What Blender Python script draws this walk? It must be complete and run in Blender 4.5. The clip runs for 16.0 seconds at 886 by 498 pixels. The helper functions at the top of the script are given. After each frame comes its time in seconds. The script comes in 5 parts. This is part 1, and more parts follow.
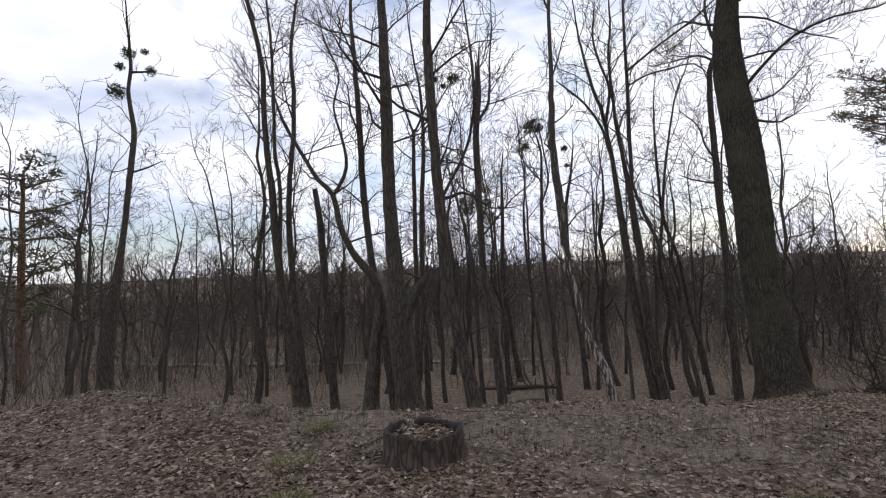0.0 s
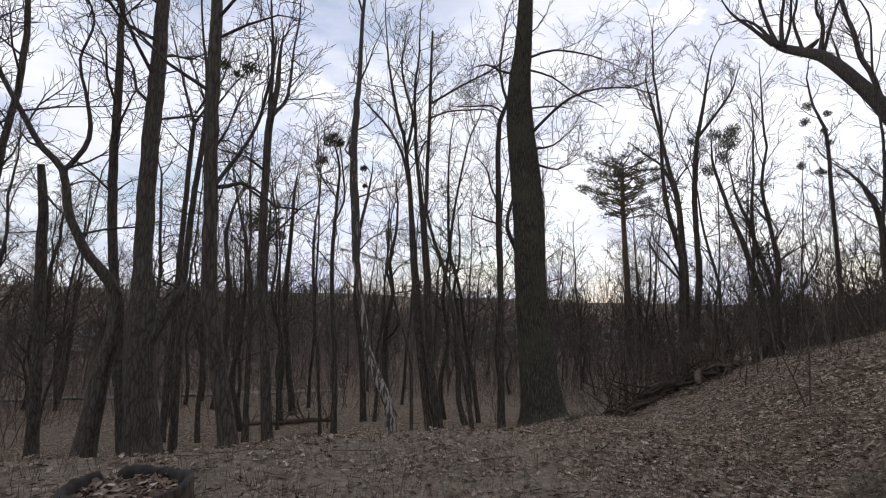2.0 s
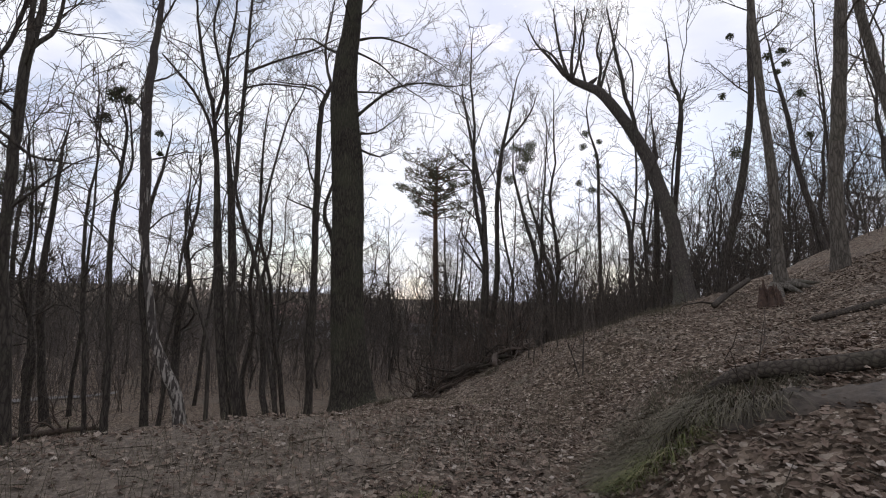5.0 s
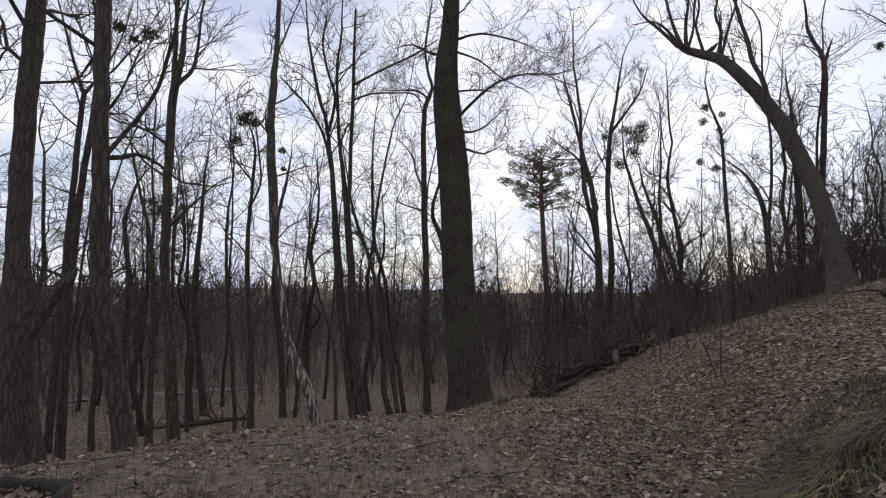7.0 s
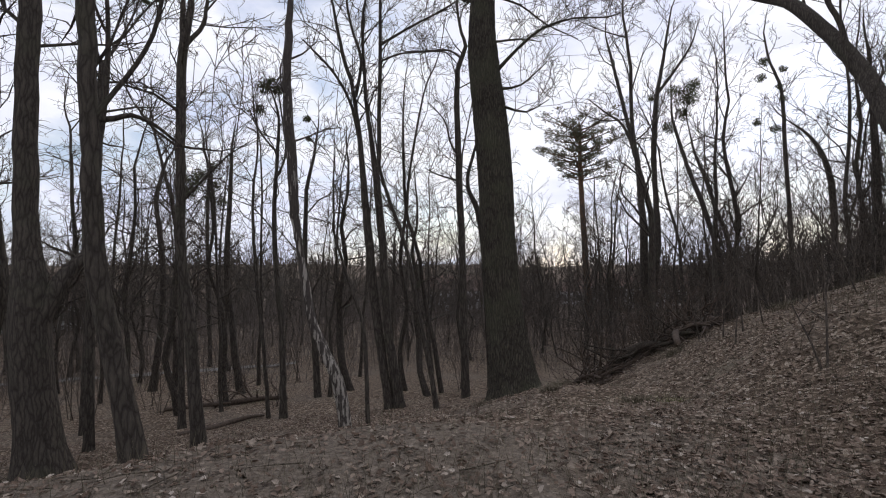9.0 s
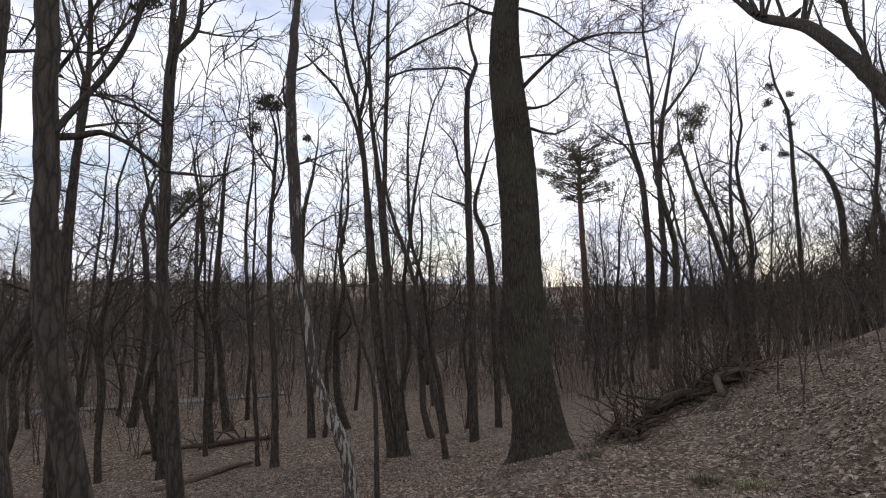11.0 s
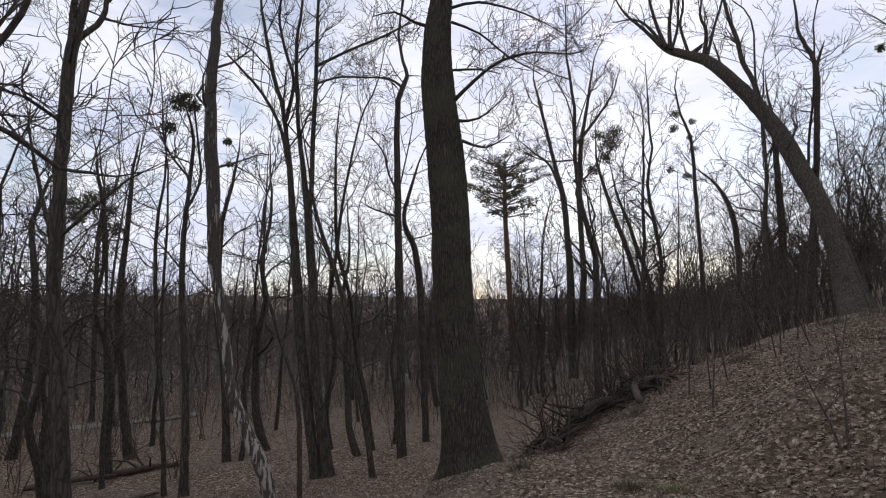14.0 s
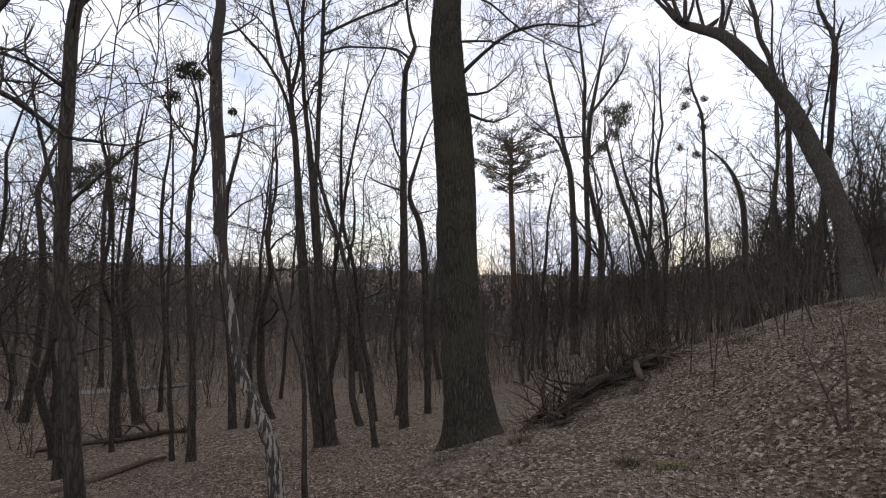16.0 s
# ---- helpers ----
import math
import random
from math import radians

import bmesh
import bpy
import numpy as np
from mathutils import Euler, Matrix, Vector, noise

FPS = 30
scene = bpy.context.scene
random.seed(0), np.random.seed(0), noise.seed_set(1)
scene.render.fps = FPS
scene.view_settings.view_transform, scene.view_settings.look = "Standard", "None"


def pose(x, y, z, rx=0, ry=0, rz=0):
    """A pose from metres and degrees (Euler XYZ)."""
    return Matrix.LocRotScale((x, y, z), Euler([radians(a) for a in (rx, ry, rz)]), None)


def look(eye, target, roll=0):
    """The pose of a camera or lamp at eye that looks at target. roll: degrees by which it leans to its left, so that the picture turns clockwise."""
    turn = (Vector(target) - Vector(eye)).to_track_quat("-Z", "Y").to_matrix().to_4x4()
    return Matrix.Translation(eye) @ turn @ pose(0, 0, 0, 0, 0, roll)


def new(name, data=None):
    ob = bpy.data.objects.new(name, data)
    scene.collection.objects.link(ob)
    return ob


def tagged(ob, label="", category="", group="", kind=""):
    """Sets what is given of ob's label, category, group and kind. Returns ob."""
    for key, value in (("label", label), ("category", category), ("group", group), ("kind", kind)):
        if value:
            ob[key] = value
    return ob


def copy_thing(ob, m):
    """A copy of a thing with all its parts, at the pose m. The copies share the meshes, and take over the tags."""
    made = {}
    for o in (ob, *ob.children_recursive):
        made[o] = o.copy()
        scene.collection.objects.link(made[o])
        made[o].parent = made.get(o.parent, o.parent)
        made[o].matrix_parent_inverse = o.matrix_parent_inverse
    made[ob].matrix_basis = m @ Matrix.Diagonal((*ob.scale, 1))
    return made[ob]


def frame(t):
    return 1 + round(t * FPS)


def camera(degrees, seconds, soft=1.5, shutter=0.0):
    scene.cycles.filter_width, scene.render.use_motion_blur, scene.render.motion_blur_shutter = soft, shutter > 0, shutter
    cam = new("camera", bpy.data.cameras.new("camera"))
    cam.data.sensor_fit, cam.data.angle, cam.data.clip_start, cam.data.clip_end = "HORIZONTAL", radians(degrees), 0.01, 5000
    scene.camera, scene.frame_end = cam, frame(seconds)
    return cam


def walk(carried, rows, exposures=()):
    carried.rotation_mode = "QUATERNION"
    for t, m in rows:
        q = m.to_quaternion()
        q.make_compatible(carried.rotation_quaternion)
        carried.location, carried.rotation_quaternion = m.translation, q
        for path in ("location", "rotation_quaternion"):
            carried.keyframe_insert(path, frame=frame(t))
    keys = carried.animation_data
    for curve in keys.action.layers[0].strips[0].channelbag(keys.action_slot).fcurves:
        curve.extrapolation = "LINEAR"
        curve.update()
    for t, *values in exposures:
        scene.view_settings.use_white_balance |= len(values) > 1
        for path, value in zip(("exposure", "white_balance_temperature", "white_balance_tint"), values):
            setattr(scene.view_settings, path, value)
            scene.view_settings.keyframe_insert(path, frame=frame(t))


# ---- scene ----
cam = camera(83.4, 16.0, 1.1)
PATH = [
    (0, (0.714, 0.533, 1.479), (-0.12, 2.348, 1.595), -2.3),
    (0.5, (0.596, 0.747, 1.347), (-0.092, 2.62, 1.492), -1.2),
    (1, (0.497, 0.928, 1.328), (0.115, 2.882, 1.513), -0.3),
    (1.5, (0.494, 1.135, 1.277), (0.317, 3.118, 1.463), 0.2),
    (2, (0.511, 1.393, 1.248), (0.486, 3.379, 1.481), 1.3),
    (2.5, (0.501, 1.57, 1.215), (0.7, 3.546, 1.454), 1.8),
    (3, (0.554, 1.723, 1.082), (1.104, 3.625, 1.361), 2.0),
    (3.2, (0.557, 1.683, 1.088), (1.209, 3.552, 1.371), 0.9),
    (5.3, (0.488, 1.588, 1.07), (1.184, 3.449, 1.3), 1.8),
    (5.5, (0.5, 1.587, 1.074), (1.169, 3.458, 1.303), 2.0),
    (6, (0.503, 1.594, 1.092), (1.081, 3.496, 1.309), 1.8),
    (6.5, (0.509, 1.587, 1.11), (0.98, 3.52, 1.317), 1.1),
    (7, (0.457, 1.686, 1.131), (0.741, 3.655, 1.338), 0.2),
    (7.5, (0.458, 1.965, 1.103), (0.632, 3.945, 1.325), 0.7),
    (8, (0.449, 2.16, 1.073), (0.602, 4.145, 1.258), 1.0),
    (8.5, (0.52, 2.385, 1.086), (0.657, 4.376, 1.215), 0.2),
    (8.7, (0.521, 2.467, 1.114), (0.658, 4.46, 1.218), -0.2),
    (10.8, (0.178, 3.528, 1.487), (0.389, 5.51, 1.655), 0.1),
    (11, (0.165, 3.59, 1.499), (0.346, 5.573, 1.68), 0.1),
    (11.5, (0.122, 3.717, 1.512), (0.417, 5.682, 1.741), -1.3),
    (12, (0.102, 3.702, 1.49), (0.601, 5.617, 1.775), -2.5),
    (12.5, (0.118, 3.694, 1.493), (0.636, 5.601, 1.805), -1.4),
    (13, (0.126, 3.703, 1.488), (0.62, 5.618, 1.782), -0.9),
    (13.5, (0.123, 3.71, 1.493), (0.603, 5.634, 1.757), -1.1),
    (14, (0.124, 3.725, 1.495), (0.594, 5.655, 1.725), -0.2),
    (14.5, (0.131, 3.72, 1.502), (0.599, 5.653, 1.71), 0.4),
    (15, (0.132, 3.71, 1.488), (0.589, 5.649, 1.669), 0.3),
    (15.5, (0.118, 3.73, 1.496), (0.567, 5.673, 1.646), 0.5),
    (16, (0.111, 3.749, 1.503), (0.567, 5.692, 1.633), 0.9),
]
walk(cam, [(t, look(eye, target, roll)) for t, eye, target, roll in PATH],
     [(0, 0.24, 6500, 12), (1, 0.12, 6500, 12), (2.5, 0.06, 6500, 12), (5.5, 0.02, 6500, 12), (8.5, 0.02, 6500, 12), (11, 0.24, 6500, 12), (12.5, 0.04, 6500, 12), (13.5, -0.04, 6500, 12), (14.5, 0.02, 6500, 12), (16, 0.15, 6500, 12)])

# ---- light: overcast spring afternoon, sun behind thin cloud ----
world = bpy.data.worlds.new("overcast_sky")
scene.world = world
world.use_nodes = True
wn, wl = world.node_tree.nodes, world.node_tree.links
wn.clear()
sky = wn.new("ShaderNodeTexSky")
sky.sky_type = "NISHITA"
sky.sun_disc = False
sky.sun_elevation = radians(34)
sky.sun_rotation = radians(28)
sky_bg = wn.new("ShaderNodeBackground")
sky_bg.inputs["Strength"].default_value = 0.12
wl.new(sky.outputs[0], sky_bg.inputs["Color"])
coord = wn.new("ShaderNodeTexCoord")
sky_map = wn.new("ShaderNodeMapping")
sky_map.inputs["Scale"].default_value = (1.0, 1.0, 2.6)
wl.new(coord.outputs["Generated"], sky_map.inputs["Vector"])
cloud = wn.new("ShaderNodeTexNoise")
cloud.inputs["Scale"].default_value = 2.6
cloud.inputs["Detail"].default_value = 7
cloud.inputs["Roughness"].default_value = 0.55
cloud.inputs["Distortion"].default_value = 0.4
wl.new(sky_map.outputs[0], cloud.inputs["Vector"])
cover = wn.new("ShaderNodeValToRGB")
cover.color_ramp.elements[0].position, cover.color_ramp.elements[0].color = 0.36, (0.25, 0.25, 0.25, 1)
cover.color_ramp.elements[1].position, cover.color_ramp.elements[1].color = 0.52, (1, 1, 1, 1)
wl.new(cloud.outputs["Fac"], cover.inputs[0])
shade = wn.new("ShaderNodeTexNoise")
shade.inputs["Scale"].default_value = 4.5
shade.inputs["Detail"].default_value = 6
wl.new(sky_map.outputs[0], shade.inputs["Vector"])
tone = wn.new("ShaderNodeValToRGB")
tone.color_ramp.elements[0].position, tone.color_ramp.elements[0].color = 0.34, (0.74, 0.78, 0.95, 1)
tone.color_ramp.elements[1].position, tone.color_ramp.elements[1].color = 0.62, (0.93, 0.95, 1.0, 1)
wl.new(shade.outputs["Fac"], tone.inputs[0])
cloud_bg = wn.new("ShaderNodeBackground")
cloud_bg.inputs["Strength"].default_value = 1.06
wl.new(tone.outputs[0], cloud_bg.inputs["Color"])
sky_mix = wn.new("ShaderNodeMixShader")
wl.new(cover.outputs[0], sky_mix.inputs[0])
wl.new(sky_bg.outputs[0], sky_mix.inputs[1])
wl.new(cloud_bg.outputs[0], sky_mix.inputs[2])
world_out = wn.new("ShaderNodeOutputWorld")
wl.new(sky_mix.outputs[0], world_out.inputs["Surface"])

sun = new("sun", bpy.data.lights.new("sun", "SUN"))
sun.data.energy, sun.data.angle, sun.data.color = 0.6, radians(20), (1.0, 0.95, 0.88)
sun.matrix_world = look((14, 26, 20), (0, 0, 0))


# ---- materials ----
def material(name):
    m = bpy.data.materials.new(name)
    m.use_nodes = True
    n, l = m.node_tree.nodes, m.node_tree.links
    return m, n, l, n["Principled BSDF"]


def ramp(n, l, source, stops):
    r = n.new("ShaderNodeValToRGB")
    while len(r.color_ramp.elements) < len(stops):
        r.color_ramp.elements.new(0.5)
    for e, (p, c) in zip(r.color_ramp.elements, stops):
        e.position, e.color = p, (*c, 1)
    l.new(source, r.inputs[0])
    return r


def noise_tex(n, l, vec, scale, detail=5, rough=0.6):
    t = n.new("ShaderNodeTexNoise")
    t.inputs["Scale"].default_value, t.inputs["Detail"].default_value, t.inputs["Roughness"].default_value = scale, detail, rough
    l.new(vec, t.inputs["Vector"])
    return t


def mix_rgb(n, l, a, b, fac, mode="MIX"):
    x = n.new("ShaderNodeMix")
    x.data_type, x.blend_type = "RGBA", mode
    for value, sock in ((fac, x.inputs[0]), (a, x.inputs[6]), (b, x.inputs[7])):
        if isinstance(value, (int, float)):
            sock.default_value = value
        elif isinstance(value, tuple):
            sock.default_value = (*value, 1)
        else:
            l.new(value, sock)
    return x.outputs[2]


def bark(name, dark, light, moss=None, moss_amount=0.45, relief=0.6, ridge=9.0, stretch=0.16):
    """Furrowed bark: long vertical ridges, fine grain, patches of green algae."""
    m, n, l, b = material(name)
    co = n.new("ShaderNodeTexCoord")
    mp = n.new("ShaderNodeMapping")
    mp.inputs["Scale"].default_value = (1, 1, stretch)
    l.new(co.outputs["Object"], mp.inputs["Vector"])
    wob = noise_tex(n, l, co.outputs["Object"], 3.0, 3)
    v = n.new("ShaderNodeTexVoronoi")
    v.feature = "DISTANCE_TO_EDGE"
    v.inputs["Scale"].default_value = ridge * 2
    add = n.new("ShaderNodeVectorMath")
    add.operation = "MULTIPLY_ADD"
    l.new(wob.outputs["Color"], add.inputs[0])
    add.inputs[1].default_value = (0.12, 0.12, 0.05)
    l.new(mp.outputs[0], add.inputs[2])
    l.new(add.outputs[0], v.inputs["Vector"])
    fine = noise_tex(n, l, mp.outputs[0], 60, 6, 0.7)
    big = noise_tex(n, l, co.outputs["Object"], 1.3, 4)
    col = ramp(n, l, v.outputs["Distance"], [(0.0, tuple(c * 0.72 for c in dark)), (0.15, tuple(0.6 * c + 0.4 * e for c, e in zip(dark, light))), (0.6, light)])
    col2 = mix_rgb(n, l, col.outputs[0], ramp(n, l, fine.outputs["Fac"], [(0.3, (0.5, 0.5, 0.5)), (0.7, (1.25, 1.22, 1.2))]).outputs[0], 0.8, "MULTIPLY")
    if moss:
        patch = ramp(n, l, big.outputs["Fac"], [(1 - moss_amount - 0.12, (0, 0, 0)), (1 - moss_amount + 0.15, (0.75, 0.75, 0.75))])
        col2 = mix_rgb(n, l, col2, moss, patch.outputs[0])
    l.new(col2, b.inputs["Base Color"])
    b.inputs["Roughness"].default_value = 0.93
    b.inputs["Specular IOR Level"].default_value = 0.15
    h = n.new("ShaderNodeMath")
    h.operation = "MULTIPLY_ADD"
    l.new(fine.outputs["Fac"], h.inputs[0])
    h.inputs[1].default_value = 0.25
    l.new(v.outputs["Distance"], h.inputs[2])
    bump = n.new("ShaderNodeBump")
    bump.inputs["Strength"].default_value, bump.inputs["Distance"].default_value = relief, 0.05
    l.new(h.outputs[0], bump.inputs["Height"])
    l.new(bump.outputs[0], b.inputs["Normal"])
    return m


BARK = bark("bark", (0.0573, 0.0491, 0.0419), (0.115, 0.0999, 0.0829), (0.0784, 0.0792, 0.053), 0.35)
BARK_GREY = bark("bark_grey", (0.101, 0.0884, 0.0736), (0.201, 0.178, 0.147), (0.117, 0.117, 0.0785), 0.35)
BARK_OAK = bark("bark_oak", (0.0442, 0.0387, 0.0316), (0.133, 0.118, 0.0904), (0.0884, 0.0891, 0.0572), 0.42, 1.0, 17.0, 0.1)
BARK_PINE = bark("bark_pine", (0.1, 0.0625, 0.0404), (0.25, 0.15, 0.0924), None, 0.3, 0.6, 6.0)
TWIG = bark("twig_bark", (0.077, 0.0638, 0.0529), (0.149, 0.126, 0.104), None, 0.3, 0.2, 12.0)
DEADWOOD = bark("deadwood", (0.075, 0.0625, 0.0485), (0.237, 0.2, 0.15), (0.0875, 0.0938, 0.052), 0.35, 0.6, 12.0)
STUMPWOOD = bark("stump_bark", (0.06, 0.046, 0.038), (0.135, 0.108, 0.09), None, 0.3, 0.6, 11.0, 0.12)
LOGWOOD = bark("log_bark", (0.05, 0.041, 0.033), (0.11, 0.092, 0.073), (0.07, 0.07, 0.045), 0.3, 0.3, 14.0, 1.0)


def peeling_bark():
    """Brown bark flaking off in long strips over pale wood, most of it towards the foot."""
    m, n, l, b = material("peeling_bark")
    co = n.new("ShaderNodeTexCoord")
    mp = n.new("ShaderNodeMapping")
    mp.inputs["Scale"].default_value = (1, 1, 0.17)
    l.new(co.outputs["Object"], mp.inputs["Vector"])
    flake = noise_tex(n, l, mp.outputs[0], 24, 5, 0.6)
    fine = noise_tex(n, l, mp.outputs[0], 70, 5, 0.7)
    sep = n.new("ShaderNodeSeparateXYZ")
    l.new(co.outputs["Object"], sep.inputs[0])
    up = n.new("ShaderNodeMapRange")
    up.inputs[1].default_value, up.inputs[2].default_value, up.inputs[3].default_value, up.inputs[4].default_value = 0.4, 6.0, 0.05, -0.11
    l.new(sep.outputs["Z"], up.inputs[0])
    s = n.new("ShaderNodeMath")
    l.new(flake.outputs["Fac"], s.inputs[0])
    l.new(up.outputs[0], s.inputs[1])
    pale = ramp(n, l, s.outputs[0], [(0.53, (0, 0, 0)), (0.57, (1, 1, 1))])
    brown = ramp(n, l, fine.outputs["Fac"], [(0.3, (0.03, 0.024, 0.02)), (0.7, (0.085, 0.07, 0.06))])
    white = ramp(n, l, fine.outputs["Fac"], [(0.3, (0.2, 0.18, 0.15)), (0.7, (0.45, 0.41, 0.36))])
    l.new(mix_rgb(n, l, brown.outputs[0], white.outputs[0], pale.outputs[0]), b.inputs["Base Color"])
    b.inputs["Roughness"].default_value = 0.9
    bump = n.new("ShaderNodeBump")
    bump.inputs["Strength"].default_value, bump.inputs["Distance"].default_value, bump.invert = 0.8, 0.03, True
    l.new(pale.outputs[0], bump.inputs["Height"])
    l.new(bump.outputs[0], b.inputs["Normal"])
    return m


PEELING = peeling_bark()


def litter():
    """Forest floor: matted oak leaves, bare trodden soil, a little moss."""
    m, n, l, b = material("leaf_litter")
    geo = n.new("ShaderNodeNewGeometry")
    pos = geo.outputs["Position"]
    wob = noise_tex(n, l, pos, 9, 3)
    add = n.new("ShaderNodeVectorMath")
    add.operation = "MULTIPLY_ADD"
    l.new(wob.outputs["Color"], add.inputs[0])
    add.inputs[1].default_value = (0.08, 0.08, 0.08)
    l.new(pos, add.inputs[2])
    cells = n.new("ShaderNodeTexVoronoi")
    cells.inputs["Scale"].default_value = 26
    l.new(add.outputs[0], cells.inputs["Vector"])
    hue = n.new("ShaderNodeSeparateColor")
    l.new(cells.outputs["Color"], hue.inputs[0])
    leaf = ramp(n, l, hue.outputs[0], [(0.0, (0.056, 0.0414, 0.0295)), (0.45, (0.112, 0.0818, 0.0591)), (0.8, (0.213, 0.162, 0.121)), (1.0, (0.381, 0.319, 0.253))])
    soilf = noise_tex(n, l, pos, 30, 6, 0.7)
    soil = ramp(n, l, soilf.outputs["Fac"], [(0.3, (0.084, 0.0672, 0.0506)), (0.7, (0.246, 0.207, 0.17))])
    patch = noise_tex(n, l, pos, 0.55, 5, 0.6)
    pf = ramp(n, l, patch.outputs["Fac"], [(0.5, (0, 0, 0)), (0.68, (0.75, 0.75, 0.75))])
    here = n.new("ShaderNodeSeparateXYZ")
    l.new(pos, here.inputs[0])
    near_y = n.new("ShaderNodeMapRange")
    near_y.interpolation_type = "SMOOTHSTEP"
    near_y.inputs[1].default_value, near_y.inputs[2].default_value, near_y.inputs[3].default_value, near_y.inputs[4].default_value = 3.4, 5.6, 0.0, 0.32
    l.new(here.outputs["Y"], near_y.inputs[0])
    near_x = n.new("ShaderNodeMapRange")
    near_x.interpolation_type = "SMOOTHSTEP"
    near_x.inputs[1].default_value, near_x.inputs[2].default_value, near_x.inputs[3].default_value, near_x.inputs[4].default_value = 3.2, 0.6, 0.0, 1.0
    l.new(here.outputs["X"], near_x.inputs[0])
    worn = n.new("ShaderNodeMath")
    worn.operation = "MULTIPLY"
    past = n.new("ShaderNodeMapRange")
    past.interpolation_type = "SMOOTHSTEP"
    past.inputs[1].default_value, past.inputs[2].default_value, past.inputs[3].default_value, past.inputs[4].default_value = 5.9, 7.2, 1.0, 0.0
    l.new(here.outputs["Y"], past.inputs[0])
    both = n.new("ShaderNodeMath")
    both.operation = "MULTIPLY"
    l.new(near_y.outputs[0], both.inputs[0])
    l.new(past.outputs[0], both.inputs[1])
    l.new(both.outputs[0], worn.inputs[0])
    l.new(near_x.outputs[0], worn.inputs[1])
    wear = n.new("ShaderNodeMath")
    l.new(patch.outputs["Fac"], wear.inputs[0])
    l.new(worn.outputs[0], wear.inputs[1])
    l.new(wear.outputs[0], pf.inputs[0])
    col = mix_rgb(n, l, leaf.outputs[0], soil.outputs[0], pf.outputs[0])
    mossf = noise_tex(n, l, pos, 0.35, 4, 0.6)
    mf = ramp(n, l, mossf.outputs["Fac"], [(0.62, (0, 0, 0)), (0.75, (0.5, 0.5, 0.5))])
    col = mix_rgb(n, l, col, (0.084, 0.0896, 0.0422), mf.outputs[0])
    l.new(col, b.inputs["Base Color"])
    b.inputs["Roughness"].default_value = 0.95
    b.inputs["Specular IOR Level"].default_value = 0.1
    mx = n.new("ShaderNodeMath")
    mx.operation = "MULTIPLY_ADD"
    l.new(cells.outputs["Distance"], mx.inputs[0])
    mx.inputs[1].default_value = 0.7
    l.new(soilf.outputs["Fac"], mx.inputs[2])
    bump = n.new("ShaderNodeBump")
    bump.inputs["Strength"].default_value, bump.inputs["Distance"].default_value = 0.7, 0.04
    l.new(mx.outputs[0], bump.inputs["Height"])
    l.new(bump.outputs[0], b.inputs["Normal"])
    return m


LITTER = litter()


def islands(name, stops, rough=0.85, translucent=0.0):
    """Each loose piece takes its own shade from the ramp."""
    m, n, l, b = material(name)
    geo = n.new("ShaderNodeNewGeometry")
    r = ramp(n, l, geo.outputs["Random Per Island"], stops)
    f = noise_tex(n, l, geo.outputs["Position"], 55, 4)
    v = ramp(n, l, f.outputs["Fac"], [(0.3, (0.7, 0.7, 0.7)), (0.7, (1.2, 1.2, 1.2))])
    l.new(mix_rgb(n, l, r.outputs[0], v.outputs[0], 0.8, "MULTIPLY"), b.inputs["Base Color"])
    b.inputs["Roughness"].default_value = rough
    b.inputs["Specular IOR Level"].default_value = 0.25
    return m


LEAF = islands("dead_leaf", [(0.0, (0.0648, 0.0454, 0.0335)), (0.35, (0.124, 0.0842, 0.0596)), (0.7, (0.205, 0.151, 0.115)), (0.93, (0.27, 0.216, 0.167)), (1.0, (0.389, 0.335, 0.282))], 0.8)
GRASS = islands("dry_grass", [(0.0, (0.05, 0.043, 0.028)), (0.5, (0.1, 0.086, 0.056)), (1.0, (0.17, 0.148, 0.1))])
GREEN_GRASS = islands("young_grass", [(0.0, (0.07, 0.085, 0.0264)), (0.6, (0.13, 0.14, 0.0484)), (1.0, (0.25, 0.22, 0.1056))])
NEEDLE = islands("pine_needles", [(0.0, (0.07, 0.078, 0.0484)), (0.6, (0.11, 0.115, 0.0704)), (1.0, (0.17, 0.14, 0.088))])
MISTLETOE = islands("mistletoe_leaf", [(0.0, (0.05, 0.055, 0.03)), (1.0, (0.11, 0.115, 0.06))])
BRUSH = islands("brush_twig", [(0.0, (0.0697, 0.0574, 0.0492)), (0.6, (0.111, 0.0927, 0.0804)), (1.0, (0.156, 0.131, 0.111))])
FARWOOD = islands("far_wood", [(0.0, (0.0697, 0.059, 0.0476)), (0.6, (0.107, 0.0918, 0.0722)), (1.0, (0.148, 0.127, 0.101))])


def plain(name, a, c, scale=6.0, rough=0.8):
    m, n, l, b = material(name)
    co = n.new("ShaderNodeTexCoord")
    f = noise_tex(n, l, co.outputs["Object"], scale, 6, 0.65)
    l.new(ramp(n, l, f.outputs["Fac"], [(0.3, a), (0.7, c)]).outputs[0], b.inputs["Base Color"])
    b.inputs["Roughness"].default_value = rough
    bump = n.new("ShaderNodeBump")
    bump.inputs["Strength"].default_value, bump.inputs["Distance"].default_value = 0.4, 0.02
    l.new(f.outputs["Fac"], bump.inputs["Height"])
    l.new(bump.outputs[0], b.inputs["Normal"])
    return m


